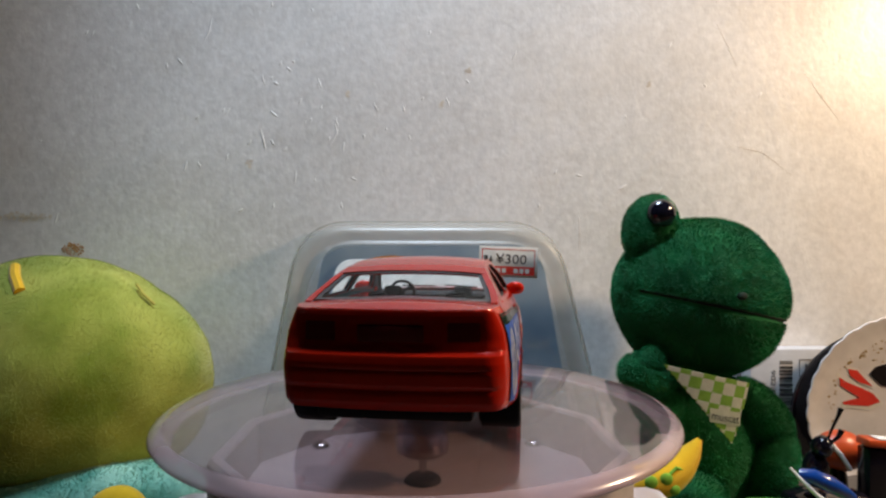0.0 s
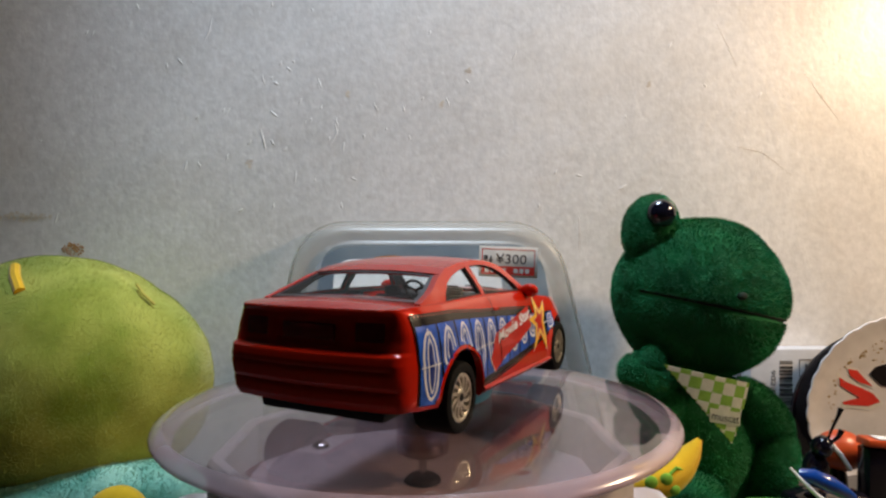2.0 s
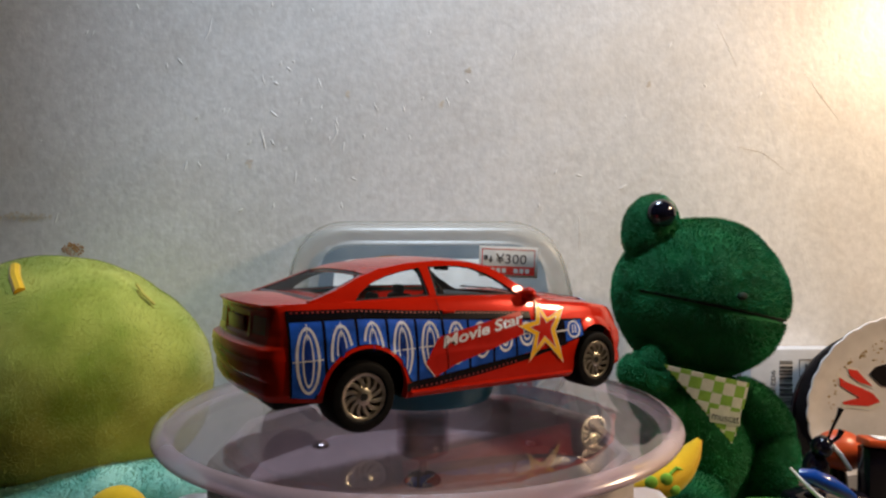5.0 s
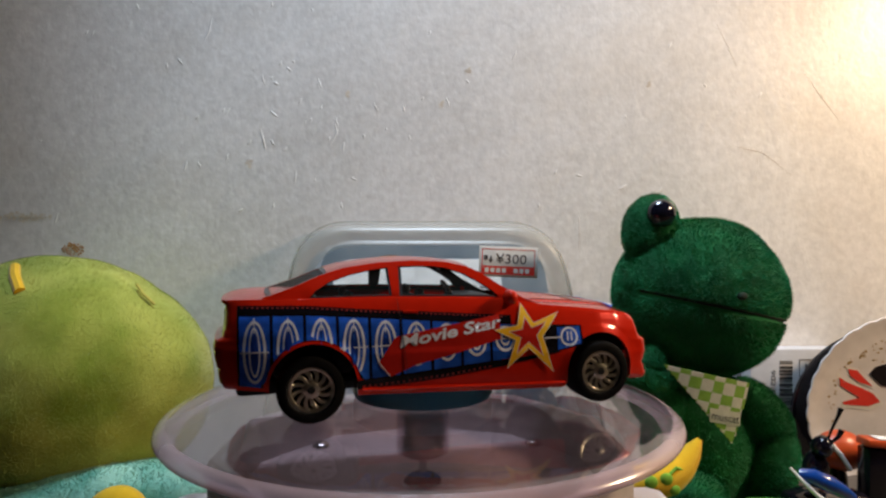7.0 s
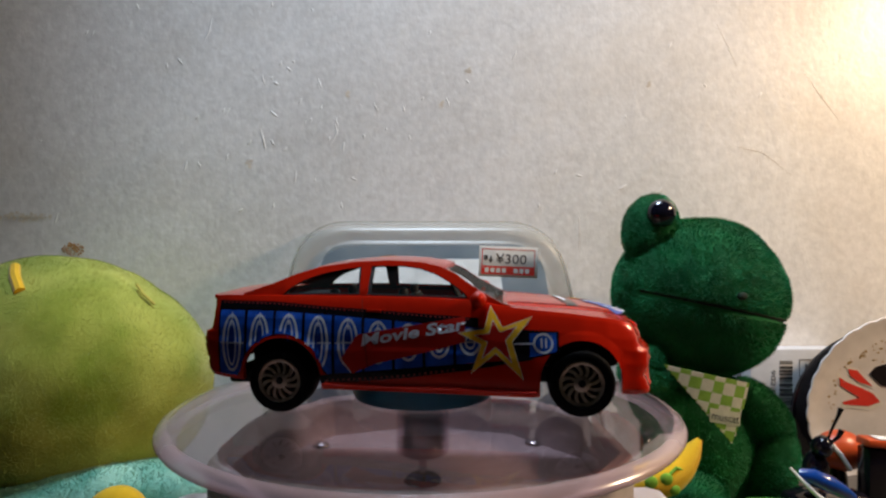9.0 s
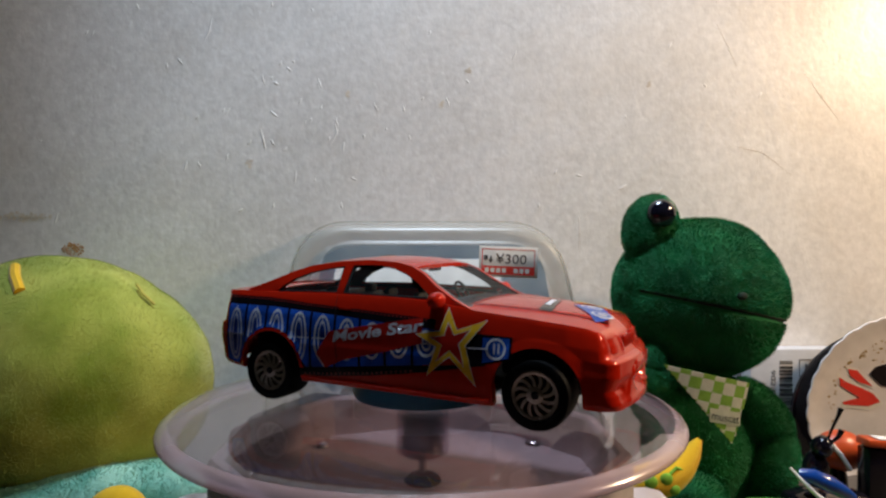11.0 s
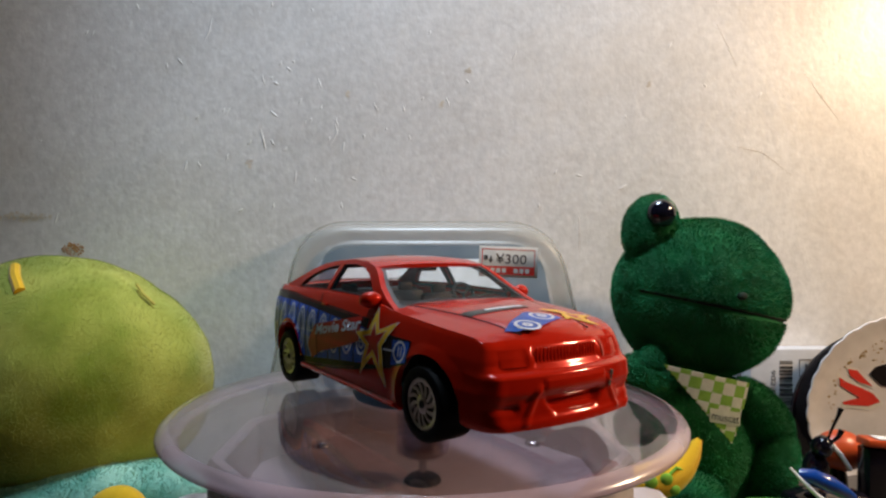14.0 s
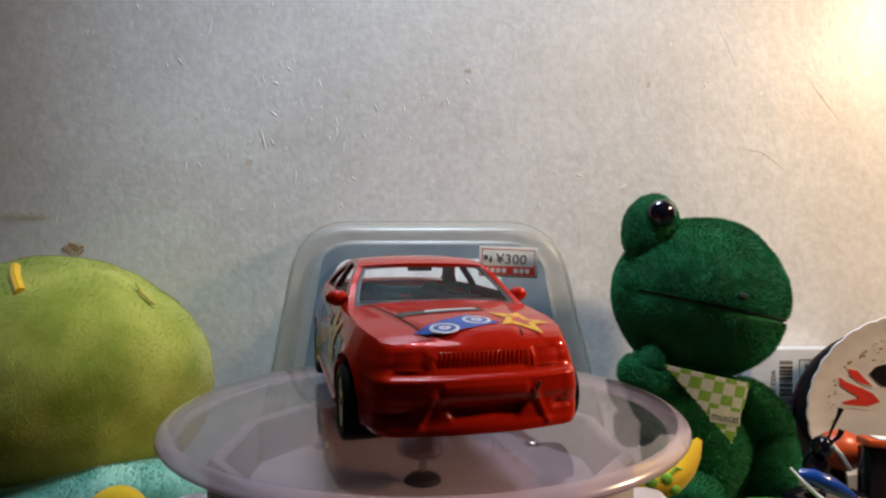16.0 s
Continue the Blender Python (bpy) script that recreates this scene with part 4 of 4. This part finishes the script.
def blister_pack():
    pack = thing("blister_pack", "empty clear plastic blister pack with pale blue card", "packaging")
    def ring(inset, y, top=95.2):
        line = round_outline([(-65 + inset, 0.2), (-47.0 + inset * 1.0, top - inset), (51.0 - inset * 1.0, top - inset), (74.5 - inset, 0.2)], (0, 19, 19, 0), 14)
        fine = []
        for a, b in zip(line, line[1:] + line[:1]):
            k = max(1, int(math.hypot(b[0] - a[0], b[1] - a[1]) / 6))
            fine += [(a[0] + (b[0] - a[0]) * i / k, y, a[1] + (b[1] - a[1]) * i / k) for i in range(k)]
        return fine
    base = ring(0, 124)
    def like(inset, y):
        # same points pulled towards the middle so that the rings match one to one
        return [(x + (3 - x) / 60 * inset if abs(x - 3) > 1 else x, y, max(0.2, z - (inset if z > 60 else inset * z / 60)) if z > 0.3 else z) for x, _, z in base]
    rows = [base, like(0.3, 120), like(1.0, 112), like(2.2, 108.4), like(4.0, 106.8), like(5.6, 107.2), like(6.6, 108.6), like(7.4, 107.4), like(9.0, 106.6)]
    bm = grid(rows, wrap=True)
    for f in bm.faces:
        f.material_index = 1
    bm.faces.new([v for v in bm.verts][-len(base):])
    bmesh.ops.recalc_face_normals(bm, faces=bm.faces)
    part("shell", bm, [BLISTER, BLISTER_WALL], pack, "clear moulded plastic shell", smooth="all")
    part("flange", grid([base, [(x + (x - 3) / 60 * 0.9, 124.2, z + (0.7 if z > 60 else 0)) for x, _, z in base]], wrap=True), BLISTER_WALL, pack, "clear flat plastic edge")
    bm = bmesh.new()
    bm.faces.new([bm.verts.new((x, 125.3, z)) for x, z in round_outline([(-53, 0.3), (-38.5, 86.8), (46.5, 86.8), (62, 0.3)], (2, 9, 12, 2))])
    for v in bmesh.ops.extrude_face_region(bm, geom=list(bm.faces))["geom"]:
        if isinstance(v, bmesh.types.BMVert):
            v.co.y += 0.6
    card = part("card", bm, CARD_BLUE, pack, "pale blue printed card", smooth=False)
    bm = bmesh.new()
    bm.faces.new([bm.verts.new((-12 + 13 * math.cos(a), 125.2, 77.4 + 5.0 * math.sin(a))) for a in np.linspace(0, 6.1, 30)])
    part("card_mark", bm, ORANGE_INK, card, "orange oval mark", smooth=False)
    # added white panel, tilted towards the lamps so the car windows look bright
    bm = bmesh.new()
    bm.faces.new([bm.verts.new((x, 125.0 - (81.5 - z) * 0.55, z)) for x, z in round_outline([(-35, 51.5), (-34, 81.0), (30, 81.0), (32, 51.5)], (3, 7, 7, 3))])
    made = bmesh.ops.extrude_face_region(bm, geom=list(bm.faces))
    for v in made["geom"]:
        if isinstance(v, bmesh.types.BMVert):
            v.co.z -= 0.4
    part("bright_panel", bm, CARD_WHITE, card, "white panel added behind the car, tilted up to look bright", smooth=False)
    lab = part("price_label", box((31.2, 105.6, 80.3), (21.6, 0.16, 11.2), 0.05, turn=Matrix.Rotation(radians(2.4), 4, "Y")), PAPER, pack, "white price label with red border")
    def at(u, v, lift):
        return Vector((31.2 + u * math.cos(0.042) + v * math.sin(0.042), 105.5 - lift, 80.3 - u * math.sin(0.042) + v * math.cos(0.042)))
    def patch(u0, v0, u1, v1, lift):
        return [[at(u0, v0, lift), at(u1, v0, lift)], [at(u0, v1, lift), at(u1, v1, lift)]]
    part("label_band", grid(patch(-9.6, -4.7, 9.6, -1.6, 0.03)), INK_LABEL, lab, "red printed band", smooth=False)
    bm = bmesh.new()
    for b in (patch(-9.8, 4.4, 9.6, 4.65, 0.03), patch(-9.8, -4.7, -9.5, 4.6, 0.03), patch(9.4, -4.7, 9.7, 4.6, 0.03)):
        grid(b, bm)
    part("label_border", bm, INK_LABEL, lab, "thin red border", smooth=False)
    bm = bmesh.new()
    for u in (-8.6, -6.5, -4.4, -2.3, 2.0, 4.1, 6.2):
        grid(patch(u, -4.0, u + 1.5, -2.3, 0.06), bm)
    part("label_marks", bm, PAPER, lab, "row of plain white blocks", smooth=False)
    part("label_price", letters("\u00a5300", 1.0, lambda u, v: at(-4.6 + 11.2 * u, -0.6 + 4.9 * v, 0.06)), INK_GREY, lab, "grey stamped price", smooth=False)
    bm = grid(patch(-9.0, 0.6, -7.6, 2.2, 0.06))
    grid(patch(-7.2, 0.2, -5.8, 0.7, 0.06), bm)
    grid(patch(-6.8, -0.4, -6.2, 2.0, 0.06), bm)
    part("label_smudge", bm, INK_GREY, lab, "smudged stamp marks", smooth=False)


blister_pack()


# ---- the plush frog ----
def mouth_z(x):
    return 71.8 - (x - 70.7) * 0.205


HEAD_C, HEAD_R = Vector((93.2, 88, 68.6)), Vector((27.7, 26, 26.8))


def head_front(x, z, out=0.0):
    f = 1 - ((x - HEAD_C.x) / HEAD_R.x) ** 2 - ((z - HEAD_C.z) / HEAD_R.z) ** 2
    return HEAD_C.y - HEAD_R.y * math.sqrt(max(f, 0.0)) - out


def plush_frog():
    frog = thing("plush_frog", "dark green plush frog sitting against the wall", "plush toy")
    bm = bmesh.new()
    made = bmesh.ops.create_icosphere(bm, subdivisions=6, radius=1.0)["verts"]
    for v in made:
        d = v.co.copy()
        q = Vector((d.x * HEAD_R.x, d.y * HEAD_R.y, d.z * HEAD_R.z)) + HEAD_C
        q.x += 2.0 * max(0.0, -d.z - 0.45)
        g = math.exp(-((q.z - mouth_z(q.x)) / 1.3) ** 2)
        if d.y < 0.35:
            q -= d * 0.75 * g * min(1.0, (0.35 - d.y) / 0.3) * (1 if q.x > 66 else 0)
        if q.z < mouth_z(q.x) and d.y < 0.2:
            q -= d * 0.15 * max(0, 1 - (mouth_z(q.x) - q.z) / 22)
        q += d * (noise.noise(q * 0.06) * 0.9)
        v.co = q
    blob((76.4, 86.5, 91.6), (8.9, 8.6, 11.6), (0, 10, 0), 5, 0.4, 0.1, bm)
    forms = [("head", bm, 62000, "round green plush head with a raised eye"), ("torso", blob((93, 87, 20), (18.5, 16, 26), (0, 4, 0), 5, 0.8, 0.08), 14000, "green plush torso"),
             ("arm", blob((112.5, 78, 14), (7.6, 8.5, 14), (0, 16, 0), 5, 0.8, 0.1, bm=blob((109.5, 80, 32), (7.4, 8.5, 13), (0, -42, 0), 5, 0.8, 0.1)), 15000, "bent green plush arm"),
             ("paw", blob((72.4, 74.0, 50.2), (3.8, 3.4, 4.6), (0, 10, 0), 4, 0.3, 0.1, bm=blob((71.4, 77, 44.6), (9.0, 7, 6.6), (0, 25, 0), 4, 0.8, 0.12)), 6000, "raised green plush paw"),
             ("upper_arm", blob((77.0, 82, 37), (8.6, 8, 13.5), (0, -28, 0), 4, 0.6, 0.1), 8000, "raised green plush arm"),
             ("leg", blob((84, 76, 8), (12, 12, 8.5), (0, 0, 0), 4, 0.6, 0.1), 7000, "green plush leg")]
    def by_mouth(p):
        return -1.5 < p.z / MM - mouth_z(p.x / MM) < 0.3 and p.y / MM < 88 and p.x / MM > 69
    for k, (name, form, count, label) in enumerate(forms):
        p = part(name, form, FROG, frog, label, smooth="all")
        pile("plush_pile", p, int(count * 1.7), 1.3, 0.2, FROG_PILE, p, 7 + k, label="short green plush pile", clear=by_mouth if name == "head" else None)
    part("eye", blob((77.2, 79.2, 96.6), (4.6, 3.6, 4.7), level=4), EYE_BLACK, frog, "glossy black bead eye")
    part("mouth_seam", tube([(x, head_front(x, mouth_z(x) - 0.7) + 0.5 + 0.012 * (x - 96) ** 2 * 0.12, mouth_z(x) - (x > 95) * (x - 95) * 0.01) for x in np.linspace(69.5, 118, 40)], 0.6, 6), FROG_SEAM, frog, "dark mouth seam")
    part("nostril", blob((94.6, head_front(94.6, 71.2, 0.5), 71.2), (1.6, 1.0, 1.2), level=3), FROG_SEAM, frog, "small dark nostril")
    # checked bib
    a, b, c = Vector((72.5, 66, 50.5)), Vector((98.2, 66, 44.9)), Vector((93.2, 65, 26.6))
    ux = (b - a).normalized()
    vx = Vector((ux.z, 0, -ux.x))
    if vx.z > 0:
        vx = -vx
    def inside(p):
        s = 0
        for p0, p1 in ((a, b), (b, c), (c, a)):
            s += 1 if (p1.x - p0.x) * (p.z - p0.z) - (p1.z - p0.z) * (p.x - p0.x) < 0 else 0
        return s in (0, 3)
    def bib_y(p):
        return 65.2 - 2.2 * math.cos((p.x - 90) * 0.09) + 0.10 * (47 - p.z) * 0.6
    bm = bmesh.new()
    step, store = 0.45, {}
    for i in range(-4, 66):
        for j in range(-8, 60):
            mid = a + ux * (i + 0.5) * step + vx * (j + 0.5) * step
            if inside(mid):
                quad = []
                for di, dj in ((0, 0), (1, 0), (1, 1), (0, 1)):
                    key = (i + di, j + dj)
                    if key not in store:
                        p = a + ux * key[0] * step + vx * key[1] * step
                        store[key] = bm.verts.new((p.x, bib_y(p), p.z))
                    quad.append(store[key])
                f = bm.faces.new(quad)
                f.material_index = (int((i + 50) * step // 3.4) + int((j + 50) * step // 3.4)) % 2
    made = bmesh.ops.extrude_face_region(bm, geom=list(bm.faces))
    for v in made["geom"]:
        if isinstance(v, bmesh.types.BMVert):
            v.co.y += 0.5
    bib = part("bib", bm, [BIB_GREEN, BIB_WHITE], frog, "green and white checked cloth bib", smooth=False)
    def on_bib(u, v):
        p = Vector((86.3 + 8.6 * u, 0, 34.3 - 1.5 * u + 3.6 * v))
        return Vector((p.x, bib_y(p) - 0.28, p.z))
    def tag_pt(u, v):
        p = Vector((85.9 + 9.4 * u, 0, 33.5 - 1.6 * u + 4.2 * v))
        return Vector((p.x, bib_y(p) - 0.15, p.z))
    part("bib_tag", grid([[tag_pt(u, v) for u in np.linspace(0, 1, 8)] for v in (0, 0.5, 1)]), BIB_WHITE, bib, "cream tag on the bib")
    part("bib_word", letters("muscat", 1.0, on_bib), INK_GREY, bib, "dark sewn word", smooth=False)
    # the yellow bag with a bunch of grapes
    spine = [Vector(p) for p in ((81.6, 61, 29.2), (79.0, 60.8, 25.2), (75.2, 60.4, 21.2), (70.6, 60, 18.2), (64.5, 60, 16.8), (58, 60.5, 16.8), (53, 61, 18.0))]
    path = [spine[min(int(s), 5)].lerp(spine[min(int(s), 5) + 1], s - min(int(s), 5)) for s in np.linspace(0, 6, 40)]
    for _ in range(3):
        path = [path[0]] + [(a + b * 2 + c) / 4 for a, b, c in zip(path, path[1:], path[2:])] + [path[-1]]
    bag = part("bag", tube(path, lambda s: 0.5 + 4.9 * math.sin(math.pi * min(1, 0.02 + s * 0.9)) ** 1.0, 24), YELLOW_PLUSH, frog, "yellow felt bag")
    for x, z, r in ((65.0, 18.8, 1.9), (69.4, 19.6, 1.9), (71.8, 16.6, 1.6)):
        part("grape", blob((x, 55.2, z), (r, 0.9, r), level=3), GRAPE, bag, "green printed grape")
    part("grape_stem", tube([(70.0, 55.4, 20.6), (72.6, 55.9, 22.6), (75.6, 56.6, 21.4)], 0.55, 6), GRAPE, bag, "green printed stem")


plush_frog()


# ---- the lime plush and the mint plush beside it ----
def lime_plush():
    def shape(d, q):
        q.z *= 1.0 - 0.05 * d.x
        if d.z < -0.4:
            q.z += (-0.4 - d.z) * 10
        return q
    bm = blob((-116.5, 86, 40.5), (46.6, 36, 42.2), (0, 0, 0), 6, 1.2, 0.035, shape=shape)
    toy = solo("lime_plush", bm, MELON, "mottled lime green round plush with yellow stitches", "plush toy", smooth="all")
    pile("plush_pile", toy, 110000, 0.4, 0.22, MELON, toy, 11, label="short lime plush pile")
    def face_pt(x, z, out=0.2):
        f = 1 - ((x + 116.5) / 46.6) ** 2 - ((z - 40.5) / 42.2) ** 2
        return Vector((x, 86 - 36 * math.sqrt(max(f, 0.0)) - out, z))
    for pts, r in (([(-124.6, 79.6), (-121.0, 77.0), (-116.0, 72.8)], 1.6), ([(-89.8, 74.0), (-87.0, 71.3), (-83.4, 68.0)], 0.45)):
        part("stitch", tube([face_pt(x, z, 0.2 - 0.6 * r) for x, z in pts], r, 8), YELLOW_PLUSH if r > 1 else FADED, toy, "yellow sewn stitch")


def mint_plush():
    bm = blob((-103, 64, 9.5), (40, 17, 14.5), (0, -7, 0), 5, 1.4, 0.06)
    toy = solo("mint_plush", bm, TEAL_PLUSH, "mint green fluffy plush lying on the table", "plush toy", smooth="all")
    pile("plush_pile", toy, 44000, 0.75, 0.26, TEAL_PLUSH, toy, 13, label="fluffy mint pile")
    part("yellow_patch", blob((-80.5, 47, 14.0), (8.2, 6, 9.0), level=4, lump=0.4, freq=0.1), YELLOW_PLUSH, toy, "yellow fluffy spot")


lime_plush()
mint_plush()


# ---- what stands by the frog: carton, speckled plate, toy figures, felt leaf ----
def carton():
    box_ob = thing("carton", "white cardboard carton with a printed barcode", "box")
    part("body", box((146.5, 123.2, 22.8), (36, 8, 45.6), 0.5), CARTON, box_ob, "white cardboard")
    rng = random.Random(3)
    z, bm = 41.0, bmesh.new()
    while z > 14:
        h = rng.choice((0.3, 0.3, 0.55, 0.8, 1.1))
        box((142.6, 119.1, z - h / 2), (5.2, 0.08, h), 0, bm)
        z -= h + rng.choice((0.3, 0.35, 0.6, 0.9))
    part("barcode", bm, INK_GREY, box_ob, "black printed barcode", smooth=False)
    part("barcode_digits", letters("902370", 1.0, lambda u, v: Vector((136.6 + 2.6 * v, 119.05, 37.5 - 13 * u))), INK_GREY, box_ob, "small printed digits", smooth=False)
    bm = bmesh.new()
    for c, s in (((151, 119.1, 41.4), (6, 0.08, 0.25)), ((148, 119.1, 38), (0.25, 0.08, 7)), ((150.6, 119.1, 38.2), (0.8, 0.08, 3.2))):
        box(c, s, 0, bm)
    part("printed_frame", bm, INK_GREY, box_ob, "thin printed frame", smooth=False)


def plate():
    ob = thing("speckled_plate", "round speckled foil plate with scalloped edge", "plate")
    tilt = Matrix.Translation((175.6, 106.5, 27.4)) @ Matrix.Rotation(radians(96), 4, "X")
    n = 180
    rows = []
    for r, z in ((0.01, 0.5), (14, 0.5), (25, 0.6), (29.5, 1.0), (31.5, 1.9), (33.2, 2.1), (33.4, 1.6), (32, 0.6), (28, -0.4), (0.01, -0.5)):
        rows.append([tilt @ Vector(((r + (0.55 * abs(math.sin(15 * 2 * math.pi * k / n)) if r > 30 else 0)) * math.cos(2 * math.pi * k / n), (r + (0.55 * abs(math.sin(15 * 2 * math.pi * k / n)) if r > 30 else 0)) * math.sin(2 * math.pi * k / n), z)) for k in range(n)])
    part("disc", grid(rows, wrap=True), FOIL, ob, "pale speckled foil")
    # black disc added where the plate's shadow falls on the carton, with its core
    back = Matrix.Translation((172.8, 113.0, 22.5)) @ Matrix.Rotation(radians(96), 4, "X")
    part("shadow_disc", lathe([(0, 1.2), (30.6, 1.2), (31.9, 0.6), (32.0, -0.6), (31.4, -1.2), (0, -1.2)], 96, m=back), TOY_DARK, ob, "black disc added in place of the plate's shadow")
    part("spacer", lathe([(0, 6.2), (12, 6.2), (12, 0.8), (0, 0.8)], 32, m=back), TOY_DARK, ob, "black core added between the foil and the shadow disc")
    def flat(pts, lift):
        bm = bmesh.new()
        vs = [bm.verts.new(tilt @ Vector((x + 0.8, y + 2.2, 0.55 + lift))) for x, y in pts]
        bm.faces.new(vs)
        bm.normal_update()
        bmesh.ops.triangulate(bm, faces=bm.faces)
        return bm
    for outer in ([(-22.5, 8.2), (-19.8, 6.4), (-13.6, 3.9), (-8.9, 1.6), (-6.2, -1.4), (-10.5, -3.1), (-19.8, -2.3), (-20.4, -1.3), (-14.0, 0.2), (-17.7, 2.3), (-21.8, 4.9)],
                  [(-19.4, 11.3), (-15.7, 10.6), (-12.6, 7.4), (-9.5, 4.5), (-14.7, 6.1), (-18.2, 8.4)]):
        cx, cy = sum(p[0] for p in outer) / len(outer), sum(p[1] for p in outer) / len(outer)
        part("print_edge", flat([(cx + (x - cx) * 1.16, cy + (y - cy) * 1.3) for x, y in outer], 0.10), PAPER, ob, "white border of the print", smooth=False)
        part("print", flat(outer, 0.22), INK_LABEL, ob, "red feather-like print", smooth=False)
    part("print", flat([(-11.1, 9.2), (-9.1, 11.9), (-3, 13.6), (4, 10), (2, 4), (-5.8, 4.5), (-8.4, 6.6)], 0.2), TOY_DARK, ob, "black print", smooth=False)
    rng = random.Random(9)
    bm = bmesh.new()
    for _ in range(420):
        a, r = rng.uniform(0, 6.28), 28.5 * math.sqrt(rng.random())
        x, y, s = r * math.cos(a), r * math.sin(a), rng.uniform(0.2, 0.75)
        if y < -8 or (-22 < x < 0 and -8 < y < 13):
            continue
        bm.faces.new([bm.verts.new(tilt @ Vector((x + s * math.cos(q) * rng.uniform(0.5, 1.6), y + s * math.sin(q) * rng.uniform(0.4, 1), 0.62 + 0.03))) for q in np.linspace(0, 5.2, 6)])
    tagged(part("speckle", bm, FLECK, ob, "gold flecks", smooth=False), kind="stuff")


def toy_figures():
    ant = thing("toy_insect", "glossy black toy insect with two feelers", "toy figure")
    bm = blob((116.6, 58, 27.6), (3.0, 3, 3.3), (0, 20, 0), 4)
    blob((115.6, 59.5, 20.5), (3.6, 3.6, 5.4), (0, 0, 0), 4, bm=bm)
    blob((114, 62, 7), (7, 6, 7.2), (0, 0, 0), 4, bm=bm)
    part("body", bm, TOY_DARK, ant, "glossy black body")
    part("feeler", tube([(117.5, 57, 30), (118.4, 56.6, 33), (120.2, 56.4, 37), (121.0, 56.4, 39.2)], lambda s: 0.35 + 0.75 * max(0, s - 0.45), 8), TOY_DARK, ant, "black feeler with a thick tip")
    part("feeler", tube([(118.2, 56, 29.6), (119.6, 55.6, 31.0), (120.6, 55.4, 33.2)], lambda s: 0.4 + 0.4 * s, 8), TOY_DARK, ant, "short black feeler")
    part("eye", blob((117.6, 55.2, 28.2), (0.7, 0.5, 0.7), level=3), STEEL, ant, "pale eye")
    part("eye_pupil", blob((117.7, 54.75, 28.2), (0.35, 0.3, 0.4), level=2), TOY_DARK, ant, "dark pupil")
    bt = thing("toy_blue_shell", "glossy blue plastic toy with a pale stripe", "toy figure")
    part("shell", tube([(107.0, 54, 21.2), (110, 52.5, 21.0), (114, 51.5, 19.2), (118, 51, 17.2), (121, 51, 15.4)], lambda s: 0.8 + 1.6 * math.sin(math.pi * min(1, s * 0.8 + 0.15)), 16), TOY_BLUE, bt, "glossy blue shell")
    part("stripe", tube([(104.6, 54, 23.0), (106.5, 52.2, 20.4), (110, 50.4, 16.6), (114, 49.6, 13.6)], lambda s: 0.35 + 0.4 * s, 8), PAPER, bt, "pale stripe")
    part("belly", box((117, 57, 7.4), (24, 9, 14.8), 2.5), TOY_DARK, bt, "dark underside")
    part("leg", tube([(104, 52, 9), (108, 54, 12.4), (112, 56, 13)], 1.0, 8), FLECK, bt, "brown leg")
    og = thing("toy_orange_block", "orange and dark plastic toy", "toy figure")
    part("panel", box((142, 67, 25.6), (14, 6, 2.4), 0.6, turn=Matrix.Rotation(radians(5), 4, "Y")), TOY_ORANGE, og, "orange top panel")
    part("panel_print", box((143, 66.6, 26.95), (9, 4.2, 0.3), 0.1, turn=Matrix.Rotation(radians(5), 4, "Y")), PAPER, og, "pale print")
    part("frame", box((141.6, 67.5, 12.2), (12, 6, 24.4), 1.0), TOY_DARK, og, "dark body")
    ball = thing("toy_red_ball", "orange round plastic toy with a pale streak", "toy figure")
    part("ball", blob((135.6, 78, 19.6), (7.8, 6.0, 6.6), (0, 0, 0), 4), TOY_ORANGE, ball, "orange ball")
    part("ball_foot", lathe([(0, 15.5), (3, 15.5), (5, 0), (0, 0)], 24, m=Matrix.Translation((134, 78, 0))), TOY_DARK, ball, "dark foot")
    part("streak", tube([(130.0, 74.2, 23.4), (132.4, 72.4, 19.8), (135.2, 72.3, 15.2)], 0.7, 6), PAPER, ball, "pale streak")


def felt_leaf():
    ob = thing("felt_leaf", "bright green felt leaf on the table", "decoration")
    part("leaf", blob((97, 52, 7.2), (25, 9, 7.2), (0, 0, 0), 4, 0.5, 0.1), LEAF_GREEN, ob, "bright green felt")
    part("spot", blob((88, 44.4, 8.6), (4, 1.2, 2.6), (0, 0, 0), 3), YELLOW_PLUSH, ob, "yellow felt spot")


carton()
plate()
toy_figures()
felt_leaf()


# ---- what moves ----
def motions():
    car_rows, disc_rows = [], []
    for t in np.arange(0, 16.01, 1.0):
        u = (t - 8) / 8
        a = 2.237 - 78.371 * u - 0.152 * u * u - 0.196 * u ** 3
        # the car lies on the turning disc: a little off its axis and slightly nose up
        car_rows.append((float(t), pose(0, 0, 0, 0, 0, a) @ pose(0, -0.00135, 0.0644, 0, -1.17, 0)))
        disc_rows.append((float(t), pose(0, 0, 0, 0, 0, a)))
    walk(CAR, car_rows)
    walk(DISC, disc_rows)


motions()
